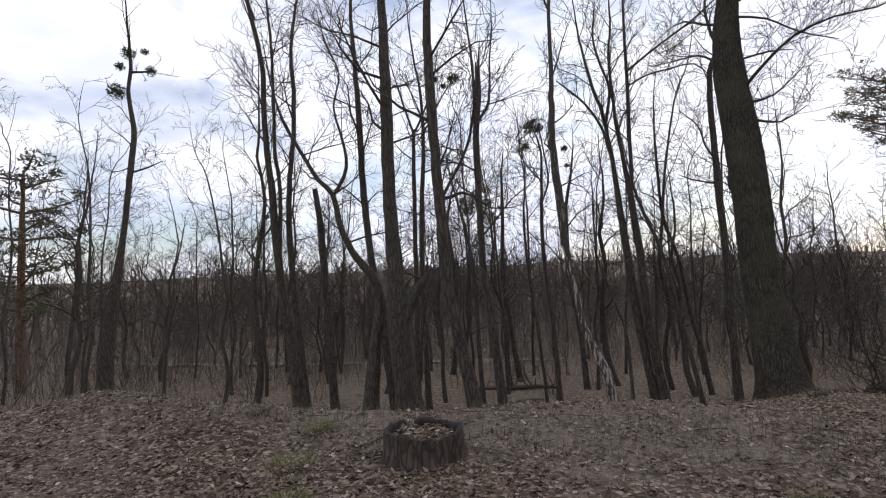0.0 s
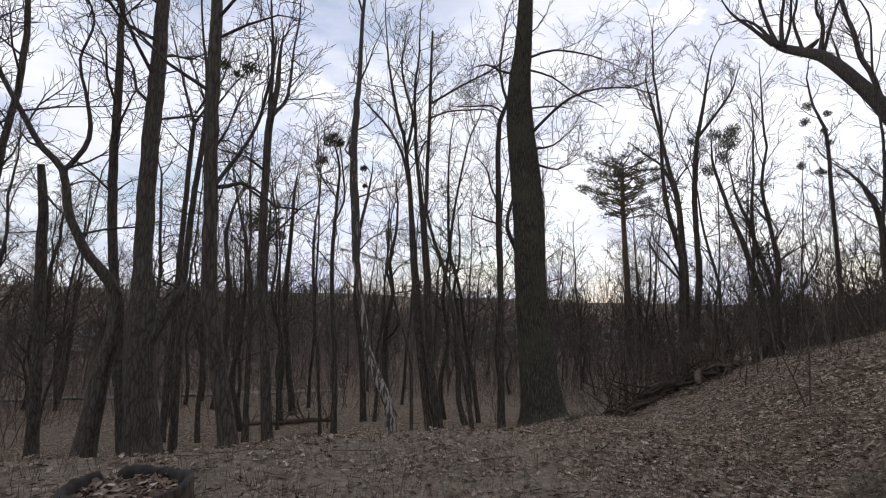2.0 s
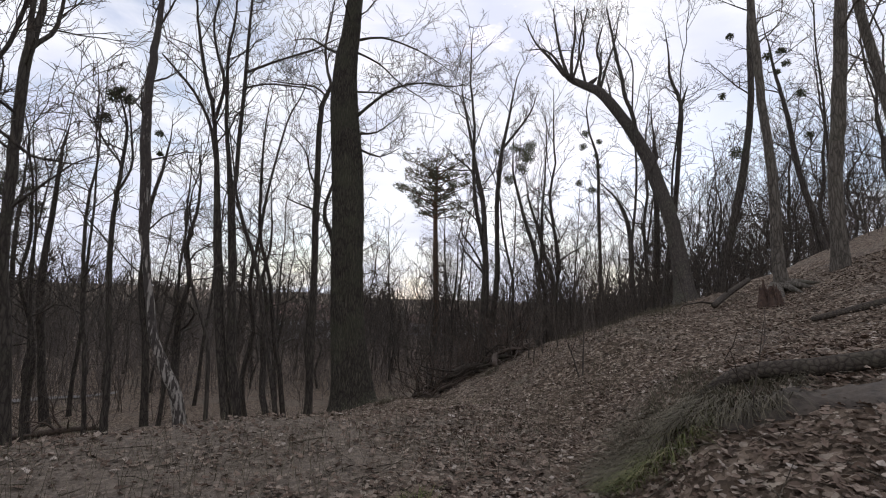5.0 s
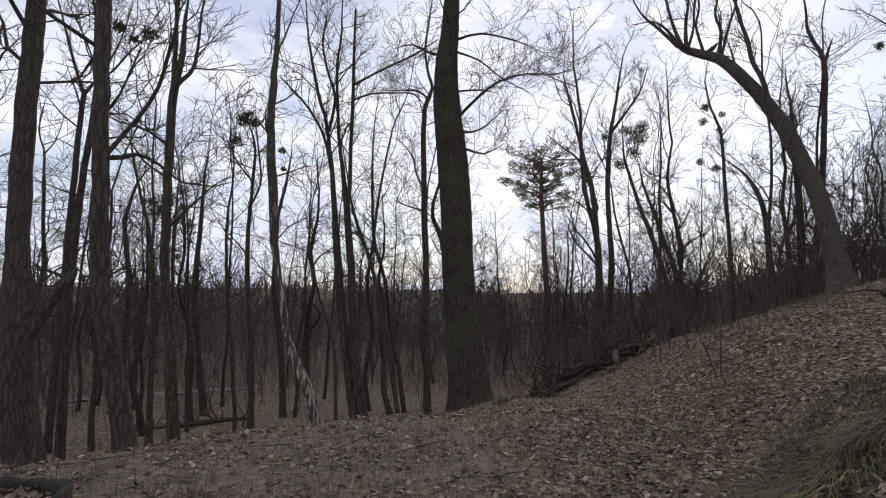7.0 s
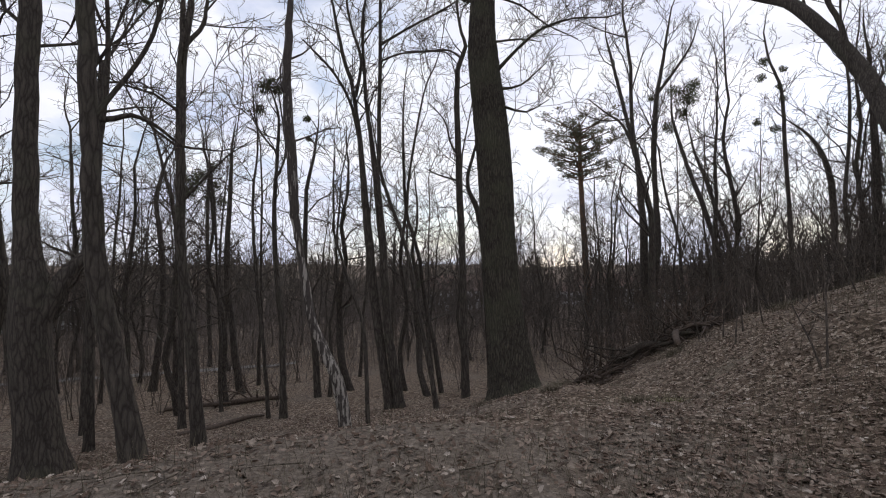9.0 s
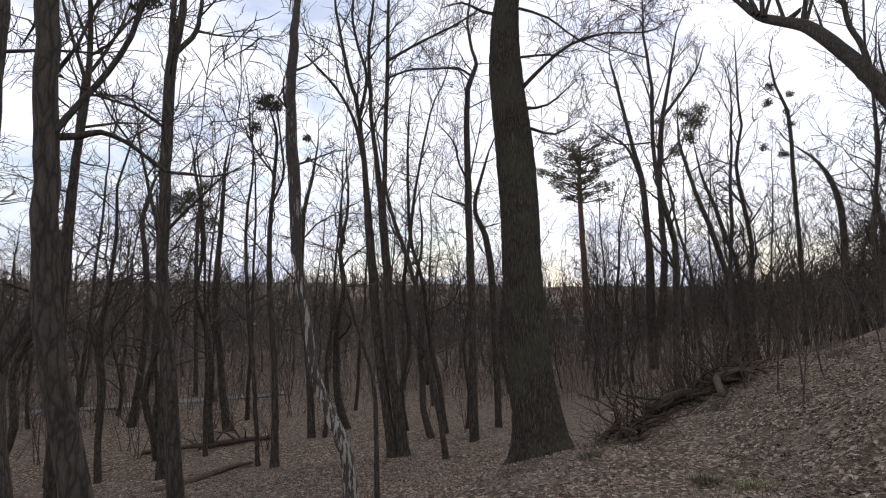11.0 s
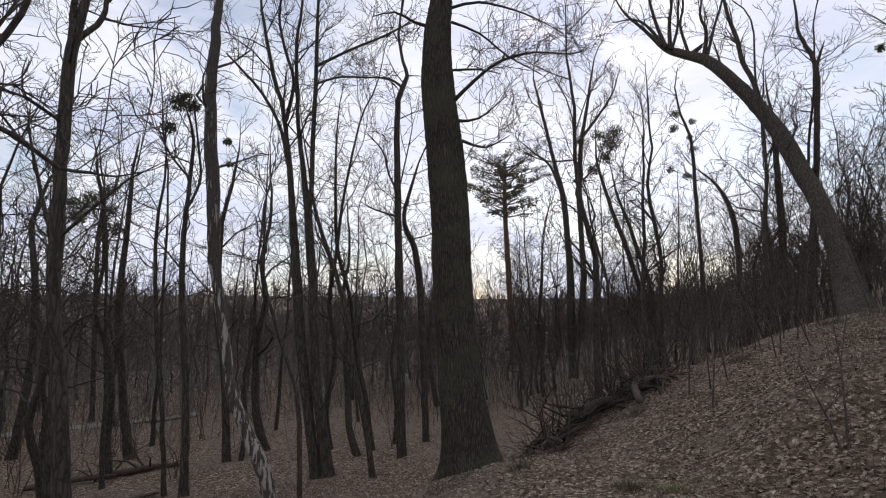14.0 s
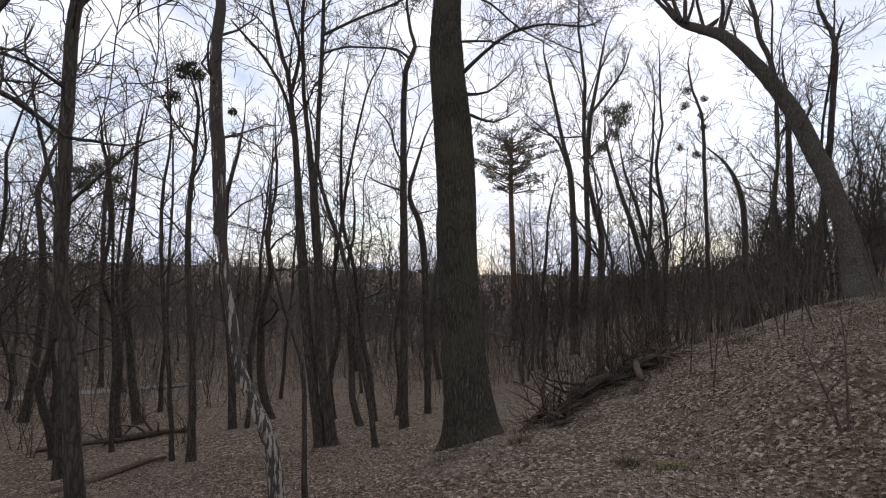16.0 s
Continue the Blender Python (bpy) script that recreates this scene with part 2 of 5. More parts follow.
ROAD = plain("pale_gravel", (0.12, 0.11, 0.1), (0.2, 0.185, 0.17), 12)
PLASTER = plain("plaster", (0.4, 0.39, 0.38), (0.55, 0.54, 0.52), 3)
ROOFING = plain("roofing", (0.1, 0.07, 0.06), (0.2, 0.12, 0.09), 5)
GLASS_DARK = plain("window_glass", (0.03, 0.035, 0.04), (0.06, 0.065, 0.07), 2, 0.1)
ROTTEN = plain("rotten_wood", (0.035, 0.026, 0.02), (0.12, 0.085, 0.062), 18, 0.95)
CHAR = plain("decayed_wood", (0.008, 0.007, 0.006), (0.028, 0.022, 0.018), 24, 0.95)
# bank soil, darkened to paint in the shade of the hollow under the log
SHADED_SOIL = plain("shaded_soil", (0.035, 0.027, 0.021), (0.095, 0.075, 0.058), 14, 0.97)
REDROT = plain("red_rot", (0.04, 0.025, 0.018), (0.1, 0.06, 0.042), 22, 0.95)


# ---- mesh helpers ----
class Tubes:
    """Collects tapered tubes and loose faces for one mesh."""

    def __init__(self):
        self.v, self.q, self.count = [], [], 0

    def add(self, verts, quads):
        self.v.append(verts)
        self.q.append(quads + self.count)
        self.count += len(verts)

    def tube(self, pts, rad, sides):
        pts = np.asarray(pts, float)
        n = len(pts)
        d = np.gradient(pts, axis=0)
        d /= np.linalg.norm(d, axis=1)[:, None] + 1e-9
        ref = np.array([0.31, 0.95, 0.07]) if abs(d[0, 2]) > 0.5 else np.array([0.1, 0.05, 0.99])
        a = np.cross(d, ref)
        a /= np.linalg.norm(a, axis=1)[:, None] + 1e-9
        b = np.cross(d, a)
        ang = np.arange(sides) * (2 * math.pi / sides)
        ring = a[:, None, :] * np.cos(ang)[None, :, None] + b[:, None, :] * np.sin(ang)[None, :, None]
        verts = (pts[:, None, :] + ring * np.asarray(rad)[:, None, None]).reshape(-1, 3)
        i = np.arange(n - 1)[:, None] * sides
        j = np.arange(sides)[None, :]
        k = (j + 1) % sides
        quads = np.stack([i + j, i + k, i + sides + k, i + sides + j], -1).reshape(-1, 4)
        self.add(verts, quads)

    def mesh(self, name, mat, smooth=True, origin=(0, 0, 0)):
        v = np.concatenate(self.v) - np.asarray(origin)
        q = np.concatenate(self.q)
        return quad_mesh(name, v, q, mat, smooth)


def quad_mesh(name, v, q, mat, smooth=True):
    me = bpy.data.meshes.new(name)
    me.vertices.add(len(v))
    me.vertices.foreach_set("co", np.ascontiguousarray(v, dtype=np.float32).ravel())
    me.loops.add(len(q) * 4)
    me.loops.foreach_set("vertex_index", np.ascontiguousarray(q, dtype=np.int32).ravel())
    me.polygons.add(len(q))
    me.polygons.foreach_set("loop_start", np.arange(len(q), dtype=np.int32) * 4)
    me.polygons.foreach_set("use_smooth", np.full(len(q), smooth))
    me.update(calc_edges=True)
    me.validate()
    me.materials.append(mat)
    return me


def part(name, me, parent, label=""):
    ob = new(name, me)
    ob.parent = parent
    return tagged(ob, label)


def smooth_line(pts, step):
    """Catmull-Rom line through rows of x, y, z, radius, resampled at about that step."""
    p = np.asarray(pts, float)
    p = np.vstack([2 * p[0] - p[1], p, 2 * p[-1] - p[-2]])
    p[:, 3] = np.maximum(p[:, 3], 0.002)
    out = []
    for i in range(1, len(p) - 2):
        n = max(2, int(np.linalg.norm(p[i + 1, :3] - p[i, :3]) / step))
        t = np.linspace(0, 1, n, endpoint=False)[:, None]
        a, b, c, d = p[i - 1], p[i], p[i + 1], p[i + 2]
        out.append(0.5 * (2 * b + (c - a) * t + (2 * a - 5 * b + 4 * c - d) * t ** 2 + (3 * b - a - 3 * c + d) * t ** 3))
    out.append(p[-2][None])
    return np.vstack(out)


def soft(a, b, x):
    t = np.clip((x - a) / (b - a), 0, 1)
    return t * t * (3 - 2 * t)


def ripples(x, y, seed, size, octaves=4):
    """Cheap smooth noise in the plane from rotated waves, about -1 to 1."""
    rs = np.random.RandomState(seed)
    z = np.zeros(np.broadcast(x, y).shape)
    amp, total = 1.0, 0.0
    for o in range(octaves):
        for _ in range(5):
            a, ph = rs.uniform(0, 6.283), rs.uniform(0, 6.283)
            k = 6.283 / size * 2 ** o * rs.uniform(0.7, 1.4)
            z = z + amp * np.sin(k * (x * math.cos(a) + y * math.sin(a)) + ph) / 2.2
        total += amp
        amp *= 0.5
    return z / total


# ---- the ground: a trodden shelf, a slope down to a valley floor, a hillside, a far ridge ----
def land(x, y):
    u, v, s = 0.82 * x - 0.57 * y, 0.57 * x + 0.82 * y, y - 0.35 * x
    z = np.interp(s, [-80, 4.6, 5.9, 6.45, 7.3, 9.1, 11.3, 13.3, 16.2, 22, 30, 60, 110, 260, 420, 700],
                  [0, 0, 0.03, -0.03, -0.45, -1.05, -1.6, -1.9, -2.4, -2.9, -3.3, -3.6, -3.2, 3, 9.5, 10])
    edge = np.interp(v, [4, 7.5, 14, 20, 60], [0.2, -0.9, -5.0, -6.5, -10])
    k = np.maximum(u - edge, 0)
    k = k * k / (k + 0.3)
    q = np.maximum(u - 3, 0)
    rise = 2.2 * (1 - np.exp(-0.17 * k)) + 0.34 * q * q / (q + 1.0)
    z = z + np.where(rise > 4, 4 + 5 * np.tanh((rise - 4) / 5), rise)
    z = z - 0.28 * np.exp(-(((x - 4.2) / 2.4) ** 2 + ((y - 7.6) / 1.3) ** 2))
    z = z + 0.42 * soft(-0.25, 0.4, u + 0.12 * np.sin(3.1 * v)) * (1 - soft(5.5, 8, v)) * soft(1.5, 3.0, v)
    z = z + 0.16 * np.exp(-(((x + 5.2) / 1.6) ** 2 + ((y - 4.3) / 0.8) ** 2))
    z = z + 0.36 * np.exp(-(((x - 2.5) / 1.9) ** 2 + ((y - 10.3) / 1.5) ** 2))
    z = z + 0.1 * soft(5.4, 8.2, y) * (1 - soft(17, 30, y)) * soft(-9, 0, x) * (1 - soft(6, 9, x))
    z = z + 0.13 * np.exp(-(((x + 6.3) / 2.2) ** 2 + ((y - 5.0) / 1.0) ** 2))
    # the low ridge that carries the bowed tree, and the dip in front of it
    f = np.clip(((x - 4.9) * 6.6 + (y - 12.0) * 1.3) / 45.25, 0, 1)
    z = z + (0.26 + 0.32 * f) * np.exp(-((x - 4.9 - 6.6 * f) ** 2 + (y - 12.0 - 1.3 * f) ** 2) / 4.2)
    z = z - 0.26 * np.exp(-(((x - 8.6) / 1.3) ** 2 + ((y - 9.0) / 1.2) ** 2))
    far = np.sqrt(x * x + y * y)
    z = z + 0.05 * ripples(x, y, 3, 3.0) * soft(2, 7, far) + 0.018 * ripples(x, y, 5, 0.8, 3)
    z = z + 0.25 * ripples(x, y, 8, 22, 3) * soft(20, 60, far) + 2.2 * ripples(x, y, 9, 160, 3) * soft(120, 320, far)
    return z


def landz(x, y):
    return float(land(np.array(float(x)), np.array(float(y))))


def spread(lo, hi, near_lo, near_hi, step):
    near = np.arange(near_lo, near_hi, step)
    up, down = [near_hi], [near_lo]
    d = step
    while up[-1] < hi:
        d *= 1.13
        up.append(up[-1] + d)
    d = step
    while down[-1] > lo:
        d *= 1.13
        down.append(down[-1] - d)
    return np.array(sorted(down + list(near[1:]) + up))


gx, gy = spread(-1500, 1500, -8, 13, 0.13), spread(-900, 2200, 0, 17, 0.13)
GX, GY = np.meshgrid(gx, gy)
GZ = land(GX, GY)
nx = len(gx)
ii = (np.arange(len(gy) - 1)[:, None] * nx + np.arange(nx - 1)[None, :]).ravel()
ground = new("ground", quad_mesh("ground", np.stack([GX, GY, GZ], -1).reshape(-1, 3), np.stack([ii, ii + 1, ii + nx + 1, ii + nx], -1), LITTER))
tagged(ground, "brown forest floor covered with dead oak leaves and soil", "ground", kind="structure")


# ---- bare trees ----
def grow(out, fine, rs, p, d, length, r, level, last, up=0.12, wander=0.22, sides=(7, 5, 4, 3, 3), tip=0.004, density=1.0):
    """A branch with its side branches; thick ones go to out, the thinnest to fine."""
    seg = max(3 if level < 3 else 2, int(length / (0.55 if level < 2 else 0.4)))
    seg = min(seg, 9)
    pts, dirs = [p], [d]
    step = length / seg
    for i in range(seg):
        d = d + rs.normal(0, wander, 3) + np.array([0, 0, up])
        d = d / np.linalg.norm(d)
        p = p + d * step
        pts.append(p)
        dirs.append(d)
    rad = r * (1 - np.linspace(0, 1, seg + 1) ** 1.2 * 0.8)
    rad = np.maximum(rad, tip)
    rad[-1] = tip * 0.6
    (out if level < 2 else fine).tube(pts, rad, sides[level])
    if level >= last:
        return
    n = max(2, int(round((length * (2.1, 3.2, 6.0, 4)[min(level, 3)] + rs.uniform(0, 1)) * density)))
    for j in range(n):
        t = 0.22 + 0.78 * (j + rs.uniform(0.1, 0.9)) / n
        i = min(seg - 1, int(t * seg))
        f = t * seg - i
        at = pts[i] * (1 - f) + pts[i + 1] * f
        base = dirs[i + 1]
        side = np.cross(base, rs.normal(0, 1, 3))
        side = side / (np.linalg.norm(side) + 1e-9)
        a = radians(rs.uniform(28, 62))
        nd = base * math.cos(a) + side * math.sin(a)
        nl = length * rs.uniform(0.32, 0.6) * (1.15 - 0.55 * t)
        grow(out, fine, rs, at, nd, max(nl, 0.25), max(min(rad[i] * 0.62, 0.006 + 0.009 * nl * rs.uniform(0.7, 1.3)), tip), level + 1, last, up, wander * 1.1, sides, tip, density)


def trunk_tube(out, line, sides, rs, flare=0.35, rough=0.05, furrow=0.0):
    """A round trunk with root flare and an uneven outline."""
    n = len(line)
    z = line[:, 2] - line[0, 2]
    ang = np.arange(sides) * (2 * math.pi / sides)
    lobes = rs.uniform(0, 6.28, 3)
    root = np.exp(-np.maximum(z - 0.05, 0) / 0.28)[:, None]
    bumps = 1 + rough * np.sin(ang[None] * 2 + lobes[0] + z[:, None] * 1.1) + rough * 0.7 * np.sin(ang[None] * 5 + lobes[1] - z[:, None] * 2.3)
    rr = line[:, 3][:, None] * (bumps + root * (flare * 0.6 + flare * 0.7 * np.sin(ang[None] * 5 + lobes[2])))
    if furrow:
        zz = z[:, None]
        sway = 0.5 * np.sin(zz * 4.1 + np.sin(ang[None] * 3) * 2) + 0.35 * np.sin(zz * 9.7 + ang[None] * 4)
        ridges = np.abs(np.sin(ang[None] * 15 + sway * 1.6)) ** 0.6 * (0.65 + 0.35 * np.sin(zz * 17 + np.sin(ang[None] * 11) * 4))
        rr = rr + furrow * (ridges - 0.6) + rs.normal(0, furrow * 0.12, rr.shape)
    d = np.gradient(line[:, :3], axis=0)
    d /= np.linalg.norm(d, axis=1)[:, None]
    a = np.cross(d, np.array([0.0, 1.0, 0.02]))
    a /= np.linalg.norm(a, axis=1)[:, None]
    b = np.cross(d, a)
    verts = line[:, None, :3] + (a[:, None] * np.cos(ang)[None, :, None] + b[:, None] * np.sin(ang)[None, :, None]) * rr[:, :, None]
    i = np.arange(n - 1)[:, None] * sides
    j = np.arange(sides)[None, :]
    k = (j + 1) % sides
    out.add(verts.reshape(-1, 3), np.stack([i + j, i + k, i + sides + k, i + sides + j], -1).reshape(-1, 4))


def tree(name, label, stems, seed, mat=None, bare=0.45, limbs=9, limb_len=2.6, leader=4.0, last=3, extra=(), density=1.0, sides=14,
         flare=0.35, leader_dir=None, category="tree", tip=0.005, up=0.12, step=0.25, rough=0.05, furrow=0.0):
    """A standing bare tree. stems: lists of x, y, z, radius up the stem, the first from the ground; extra: limbs of their own."""
    mat = mat or BARK
    rs = np.random.RandomState(seed)
    x0, y0 = stems[0][0][0], stems[0][0][1]
    z0 = landz(x0, y0)
    origin = (x0, y0, z0)
    wood, twigs = Tubes(), Tubes()
    for si, stem in enumerate(stems):
        rows = [list(s) for s in stem]
        if si == 0 or rows[0][2] < z0 + 1.0:
            rows[0][2] = min(rows[0][2], landz(rows[0][0], rows[0][1])) - 0.12
        line = smooth_line(rows, step)
        if step > 0.1:
            line[1:-1, :2] += rs.normal(0, 0.006, (len(line) - 2, 2))
        trunk_tube(wood, line, sides if si == 0 else 10, rs, flare if rows[0][2] < z0 + 0.6 else 0.0, rough, furrow)
        height = line[-1, 2] - line[0, 2]
        for j in range(limbs):
            t = bare + (1 - bare) * (j + rs.uniform(0, 0.9)) / limbs
            i = min(len(line) - 2, int(t * len(line)))
            az = rs.uniform(0, 6.283)
            el = rs.uniform(0.25, 0.9)
            d = np.array([math.cos(az) * math.cos(el), math.sin(az) * math.cos(el), math.sin(el)])
            ll = limb_len * rs.uniform(0.55, 1.2)
            grow(wood, twigs, rs, line[i, :3], d, ll, min(line[i, 3] * 0.45, 0.008 + 0.011 * ll), 1, last, up, 0.26, tip=tip, density=density)
        if leader:
            d = line[-1, :3] - line[-3, :3] if leader_dir is None else np.array(leader_dir, float)
            d = d / np.linalg.norm(d)
            grow(wood, twigs, rs, line[-1, :3], d, leader, line[-1, 3], 0, last, up * 0.6, 0.12, tip=tip, density=density)
    for rows, n in extra:
        line = smooth_line(rows, 0.2)
        wood.tube(line[:, :3], line[:, 3], 7)
        for j in range(n):
            i = int(len(line) * (0.25 + 0.72 * (j + rs.uniform(0, 0.8)) / n))
            i = min(i, len(line) - 2)
            d = rs.normal(0, 0.6, 3) + np.array([0, 0, 0.55]) + (line[i + 1, :3] - line[i, :3]) / 0.2 * 0.6
            grow(wood, twigs, rs, line[i, :3], d / np.linalg.norm(d), rs.uniform(0.4, 1.5), max(line[i, 3] * 0.38, tip), 1, last, up, 0.3, tip=tip, density=density)
    root = new(name)
    root.location = origin
    tagged(root, label, category)
    part("trunk", wood.mesh("trunk", mat, True, origin), root)
    if twigs.count:
        part("crown", twigs.mesh("crown", TWIG, True, origin), root, "thin leafless twigs")
    return root, origin


def tuft_mesh(name, rs, n, radius, leaf, mat, flat=1.0, hollow=0.3):
    """A loose ball of small leaves or needle sprays."""
    v = rs.normal(0, 1, (n, 3))
    v /= np.linalg.norm(v, axis=1)[:, None]
    rr = radius * (hollow + (1 - hollow) * rs.uniform(0, 1, n) ** 0.6)
    c = v * rr[:, None] * np.array([1, 1, flat])
    a = v + rs.normal(0, 0.5, (n, 3))
    a /= np.linalg.norm(a, axis=1)[:, None]
    b = np.cross(a, rs.normal(0, 1, (n, 3)))
    b /= np.linalg.norm(b, axis=1)[:, None] + 1e-9
    L = leaf * rs.uniform(0.6, 1.4, n)[:, None]
    w = L * 0.16
    verts = np.stack([c - a * L * 0.5, c + b * w, c + a * L * 0.5, c - b * w], 1).reshape(-1, 3)
    return quad_mesh(name, verts, np.arange(n * 4).reshape(-1, 4), mat, False)


def mistletoe(root, places, seed):
    rs = np.random.RandomState(seed)
    for x, y, z, r in places:
        me = tuft_mesh("mistletoe", rs, int(400 * min(1.8, r / 0.3)), r, 0.07 + r * 0.11, MISTLETOE, 0.85, 0.05)
        ob = part("mistletoe", me, root, "dark green ball of mistletoe")
        ob.location = Vector((x, y, z)) - root.location


# ---- the trees that stand out, nearest first ----
oak, _ = tree("oak_tree", "large oak with deeply furrowed greenish-grey bark", [[(2.47, 11.37, -1.02, 0.486), (2.4, 11.39, -0.64, 0.41), (2.34, 11.4, -0.22, 0.369), (2.25, 11.43, 0.56, 0.324), (2.16, 11.46, 1.89, 0.317), (2.14, 11.46, 2.81, 0.317), (2.08, 11.48, 3.75, 0.312), (1.98, 11.51, 4.72, 0.283), (1.94, 11.52, 5.22, 0.272), (1.93, 11.52, 5.72, 0.242), (1.95, 11.52, 6.23, 0.219), (2, 11.5, 6.74, 0.186), (2.06, 11.49, 8, 0.15), (2.11, 11.47, 9.53, 0.112)]],
    11, BARK_OAK, bare=0.66, limbs=9, limb_len=1.5, leader=3.0, sides=110, step=0.05, rough=0.02, flare=0.3, furrow=0.016, tip=0.004, extra=[
        ([(2.16, 11.39, 4.87, 0.038), (2.55, 11.28, 5.27, 0.028), (2.96, 11.16, 5.58, 0.024), (3.5, 11, 5.71, 0.017), (4.04, 10.85, 5.66, 0.014), (4.35, 10.76, 5.77, 0.007)], 14),
        ([(2.14, 11.3, 5.38, 0.021), (2.56, 11.17, 5.38, 0.017), (2.9, 11.08, 5.3, 0.007)], 8),
        ([(2.1, 11.21, 6.17, 0.024), (2.54, 11.08, 5.96, 0.017), (2.98, 10.95, 5.55, 0.014), (3.49, 10.8, 5.23, 0.007)], 11),
        ([(2.27, 11.46, 4.58, 0.028), (2.61, 11.36, 4.62, 0.018), (3.07, 11.23, 5.01, 0.007)], 12),
        ([(2.28, 11.25, 4.17, 0.027), (2.65, 11.15, 4.05, 0.017), (3.03, 11.04, 4.25, 0.007)], 12)] + [
        ([(1.8, 11.59, 6.27, 0.032), (1.56, 11.66, 6.36, 0.025), (1.23, 11.75, 6.55, 0.018), (0.86, 11.86, 6.48, 0.007)], 9),
        ([(2.17, 11.49, 6.6, 0.029), (2.64, 11.35, 6.69, 0.022), (3.38, 11.14, 6.46, 0.014), (4.01, 10.97, 6.09, 0.007)], 11)])
tree("leaning_tree", "slanting tree with brown bark peeling off pale wood", [[(-0.32, 9.79, -0.65, 0.102), (-0.42, 9.77, -0.44, 0.091), (-0.61, 9.74, 0.06, 0.075), (-0.78, 9.71, 0.49, 0.06), (-0.92, 9.69, 1.23, 0.051), (-1, 9.68, 1.73, 0.049), (-1.05, 9.67, 2.15, 0.061), (-1.07, 9.66, 2.41, 0.064), (-1.11, 9.66, 3.05, 0.071), (-1.16, 9.65, 3.71, 0.065), (-1.16, 9.65, 4.05, 0.066), (-1.15, 9.65, 4.39, 0.063), (-1.14, 9.65, 4.74, 0.054), (-1.12, 9.66, 5.09, 0.044), (-1.12, 9.66, 5.67, 0.037)]],
    12, PEELING, bare=0.55, limbs=7, limb_len=0.9, leader=3.0, sides=16, rough=0.08, flare=0.2, step=0.12)
tree("young_tree", "thin dark sapling bowing over the slope", [[(-0.05, 10.2, -0.85, 0.037), (-0.1, 10.2, -0.23, 0.033), (-0.12, 10.2, 0.3, 0.03), (-0.18, 10.2, 0.57, 0.025), (-0.31, 10.2, 0.96, 0.023), (-0.45, 10.2, 1.39, 0.021), (-0.57, 10.2, 1.84, 0.018), (-0.59, 10.2, 2.3, 0.016), (-0.58, 10.2, 2.87, 0.011), (-0.58, 10.2, 3.31, 0.005)]],
    13, bare=0.6, limbs=6, limb_len=0.7, leader=1.0, sides=9)
tree("twin_tree", "dark tree with two tall stems rising from one foot", [[(0.13, 15, -1.94, 0.132), (0.02, 15, -1.48, 0.115), (-0.3, 15.01, 0.83, 0.106), (-0.4, 15.01, 2.04, 0.102), (-0.5, 15.01, 3.03, 0.092), (-0.55, 15.01, 3.66, 0.079), (-0.74, 15.02, 5.46, 0.052), (-0.87, 15.02, 6.1, 0.047), (-1.06, 15.02, 6.75, 0.043), (-1.35, 15.03, 8.21, 0.029), (-1.43, 15.03, 9.03, 0.019)],
     [(0.35, 14.95, -1.91, 0.132), (0.23, 14.95, -1.25, 0.116), (0.06, 14.95, -0.13, 0.106), (-0.07, 14.96, 2.04, 0.102), (-0.17, 14.96, 2.91, 0.092), (-0.22, 14.96, 3.66, 0.079), (-0.34, 14.96, 4.55, 0.056), (-0.47, 14.96, 5.59, 0.047), (-0.56, 14.96, 7.46, 0.038), (-0.48, 14.96, 8.29, 0.029), (-0.47, 14.96, 9.14, 0.019)]],
    14, bare=0.62, limbs=10, limb_len=1.7, leader=2.4, up=0.12, density=1.0, extra=[
        ([(-0.2, 14.91, 3.59, 0.065), (-0.15, 14.91, 4.17, 0.056), (-0.15, 14.91, 5.2, 0.052), (-0.12, 14.91, 6.53, 0.048), (-0.12, 14.91, 7.9, 0.039), (-0.1, 14.91, 9.16, 0.029)], 19),
        ([(-0.66, 15.22, 4.6, 0.047), (-0.89, 15.22, 5.58, 0.038), (-1.31, 15.23, 6.35, 0.033), (-1.69, 15.23, 6.78, 0.029), (-2.1, 15.24, 7.21, 0.019)], 11),
        ([(-0.76, 15.22, 5.73, 0.048), (-0.62, 15.22, 6.69, 0.039), (-0.83, 15.22, 7.42, 0.034), (-0.99, 15.22, 8.24, 0.029), (-0.9, 15.22, 9.1, 0.02)], 12),
        ([(-0.11, 14.81, 6.92, 0.038), (0.62, 14.79, 7.38, 0.029), (1.53, 14.78, 7.9, 0.025), (2.17, 14.77, 8.37, 0.015)], 11)] + [
        ([(-0.12, 14.81, 6.49, 0.028), (0.37, 14.8, 6.7, 0.024), (1.01, 14.79, 6.76, 0.019), (1.53, 14.78, 6.76, 0.019), (1.87, 14.77, 6.38, 0.01)], 8)])
tree("young_tree", "thin dark sapling leaning on the wooded slope", [[(1.21, 14.1, -1.76, 0.062), (1.05, 14.12, -0.93, 0.054), (0.91, 14.13, -0.27, 0.055), (0.82, 14.14, 0.15, 0.051), (0.65, 14.16, 1.09, 0.051), (0.55, 14.17, 1.68, 0.047), (0.28, 14.2, 2.54, 0.043), (0.08, 14.22, 3.06, 0.039), (-0.08, 14.23, 3.65, 0.03), (-0.2, 14.25, 4.37, 0.018)]],
    15, bare=0.6, limbs=7, limb_len=1.2, leader=1.8, sides=10)
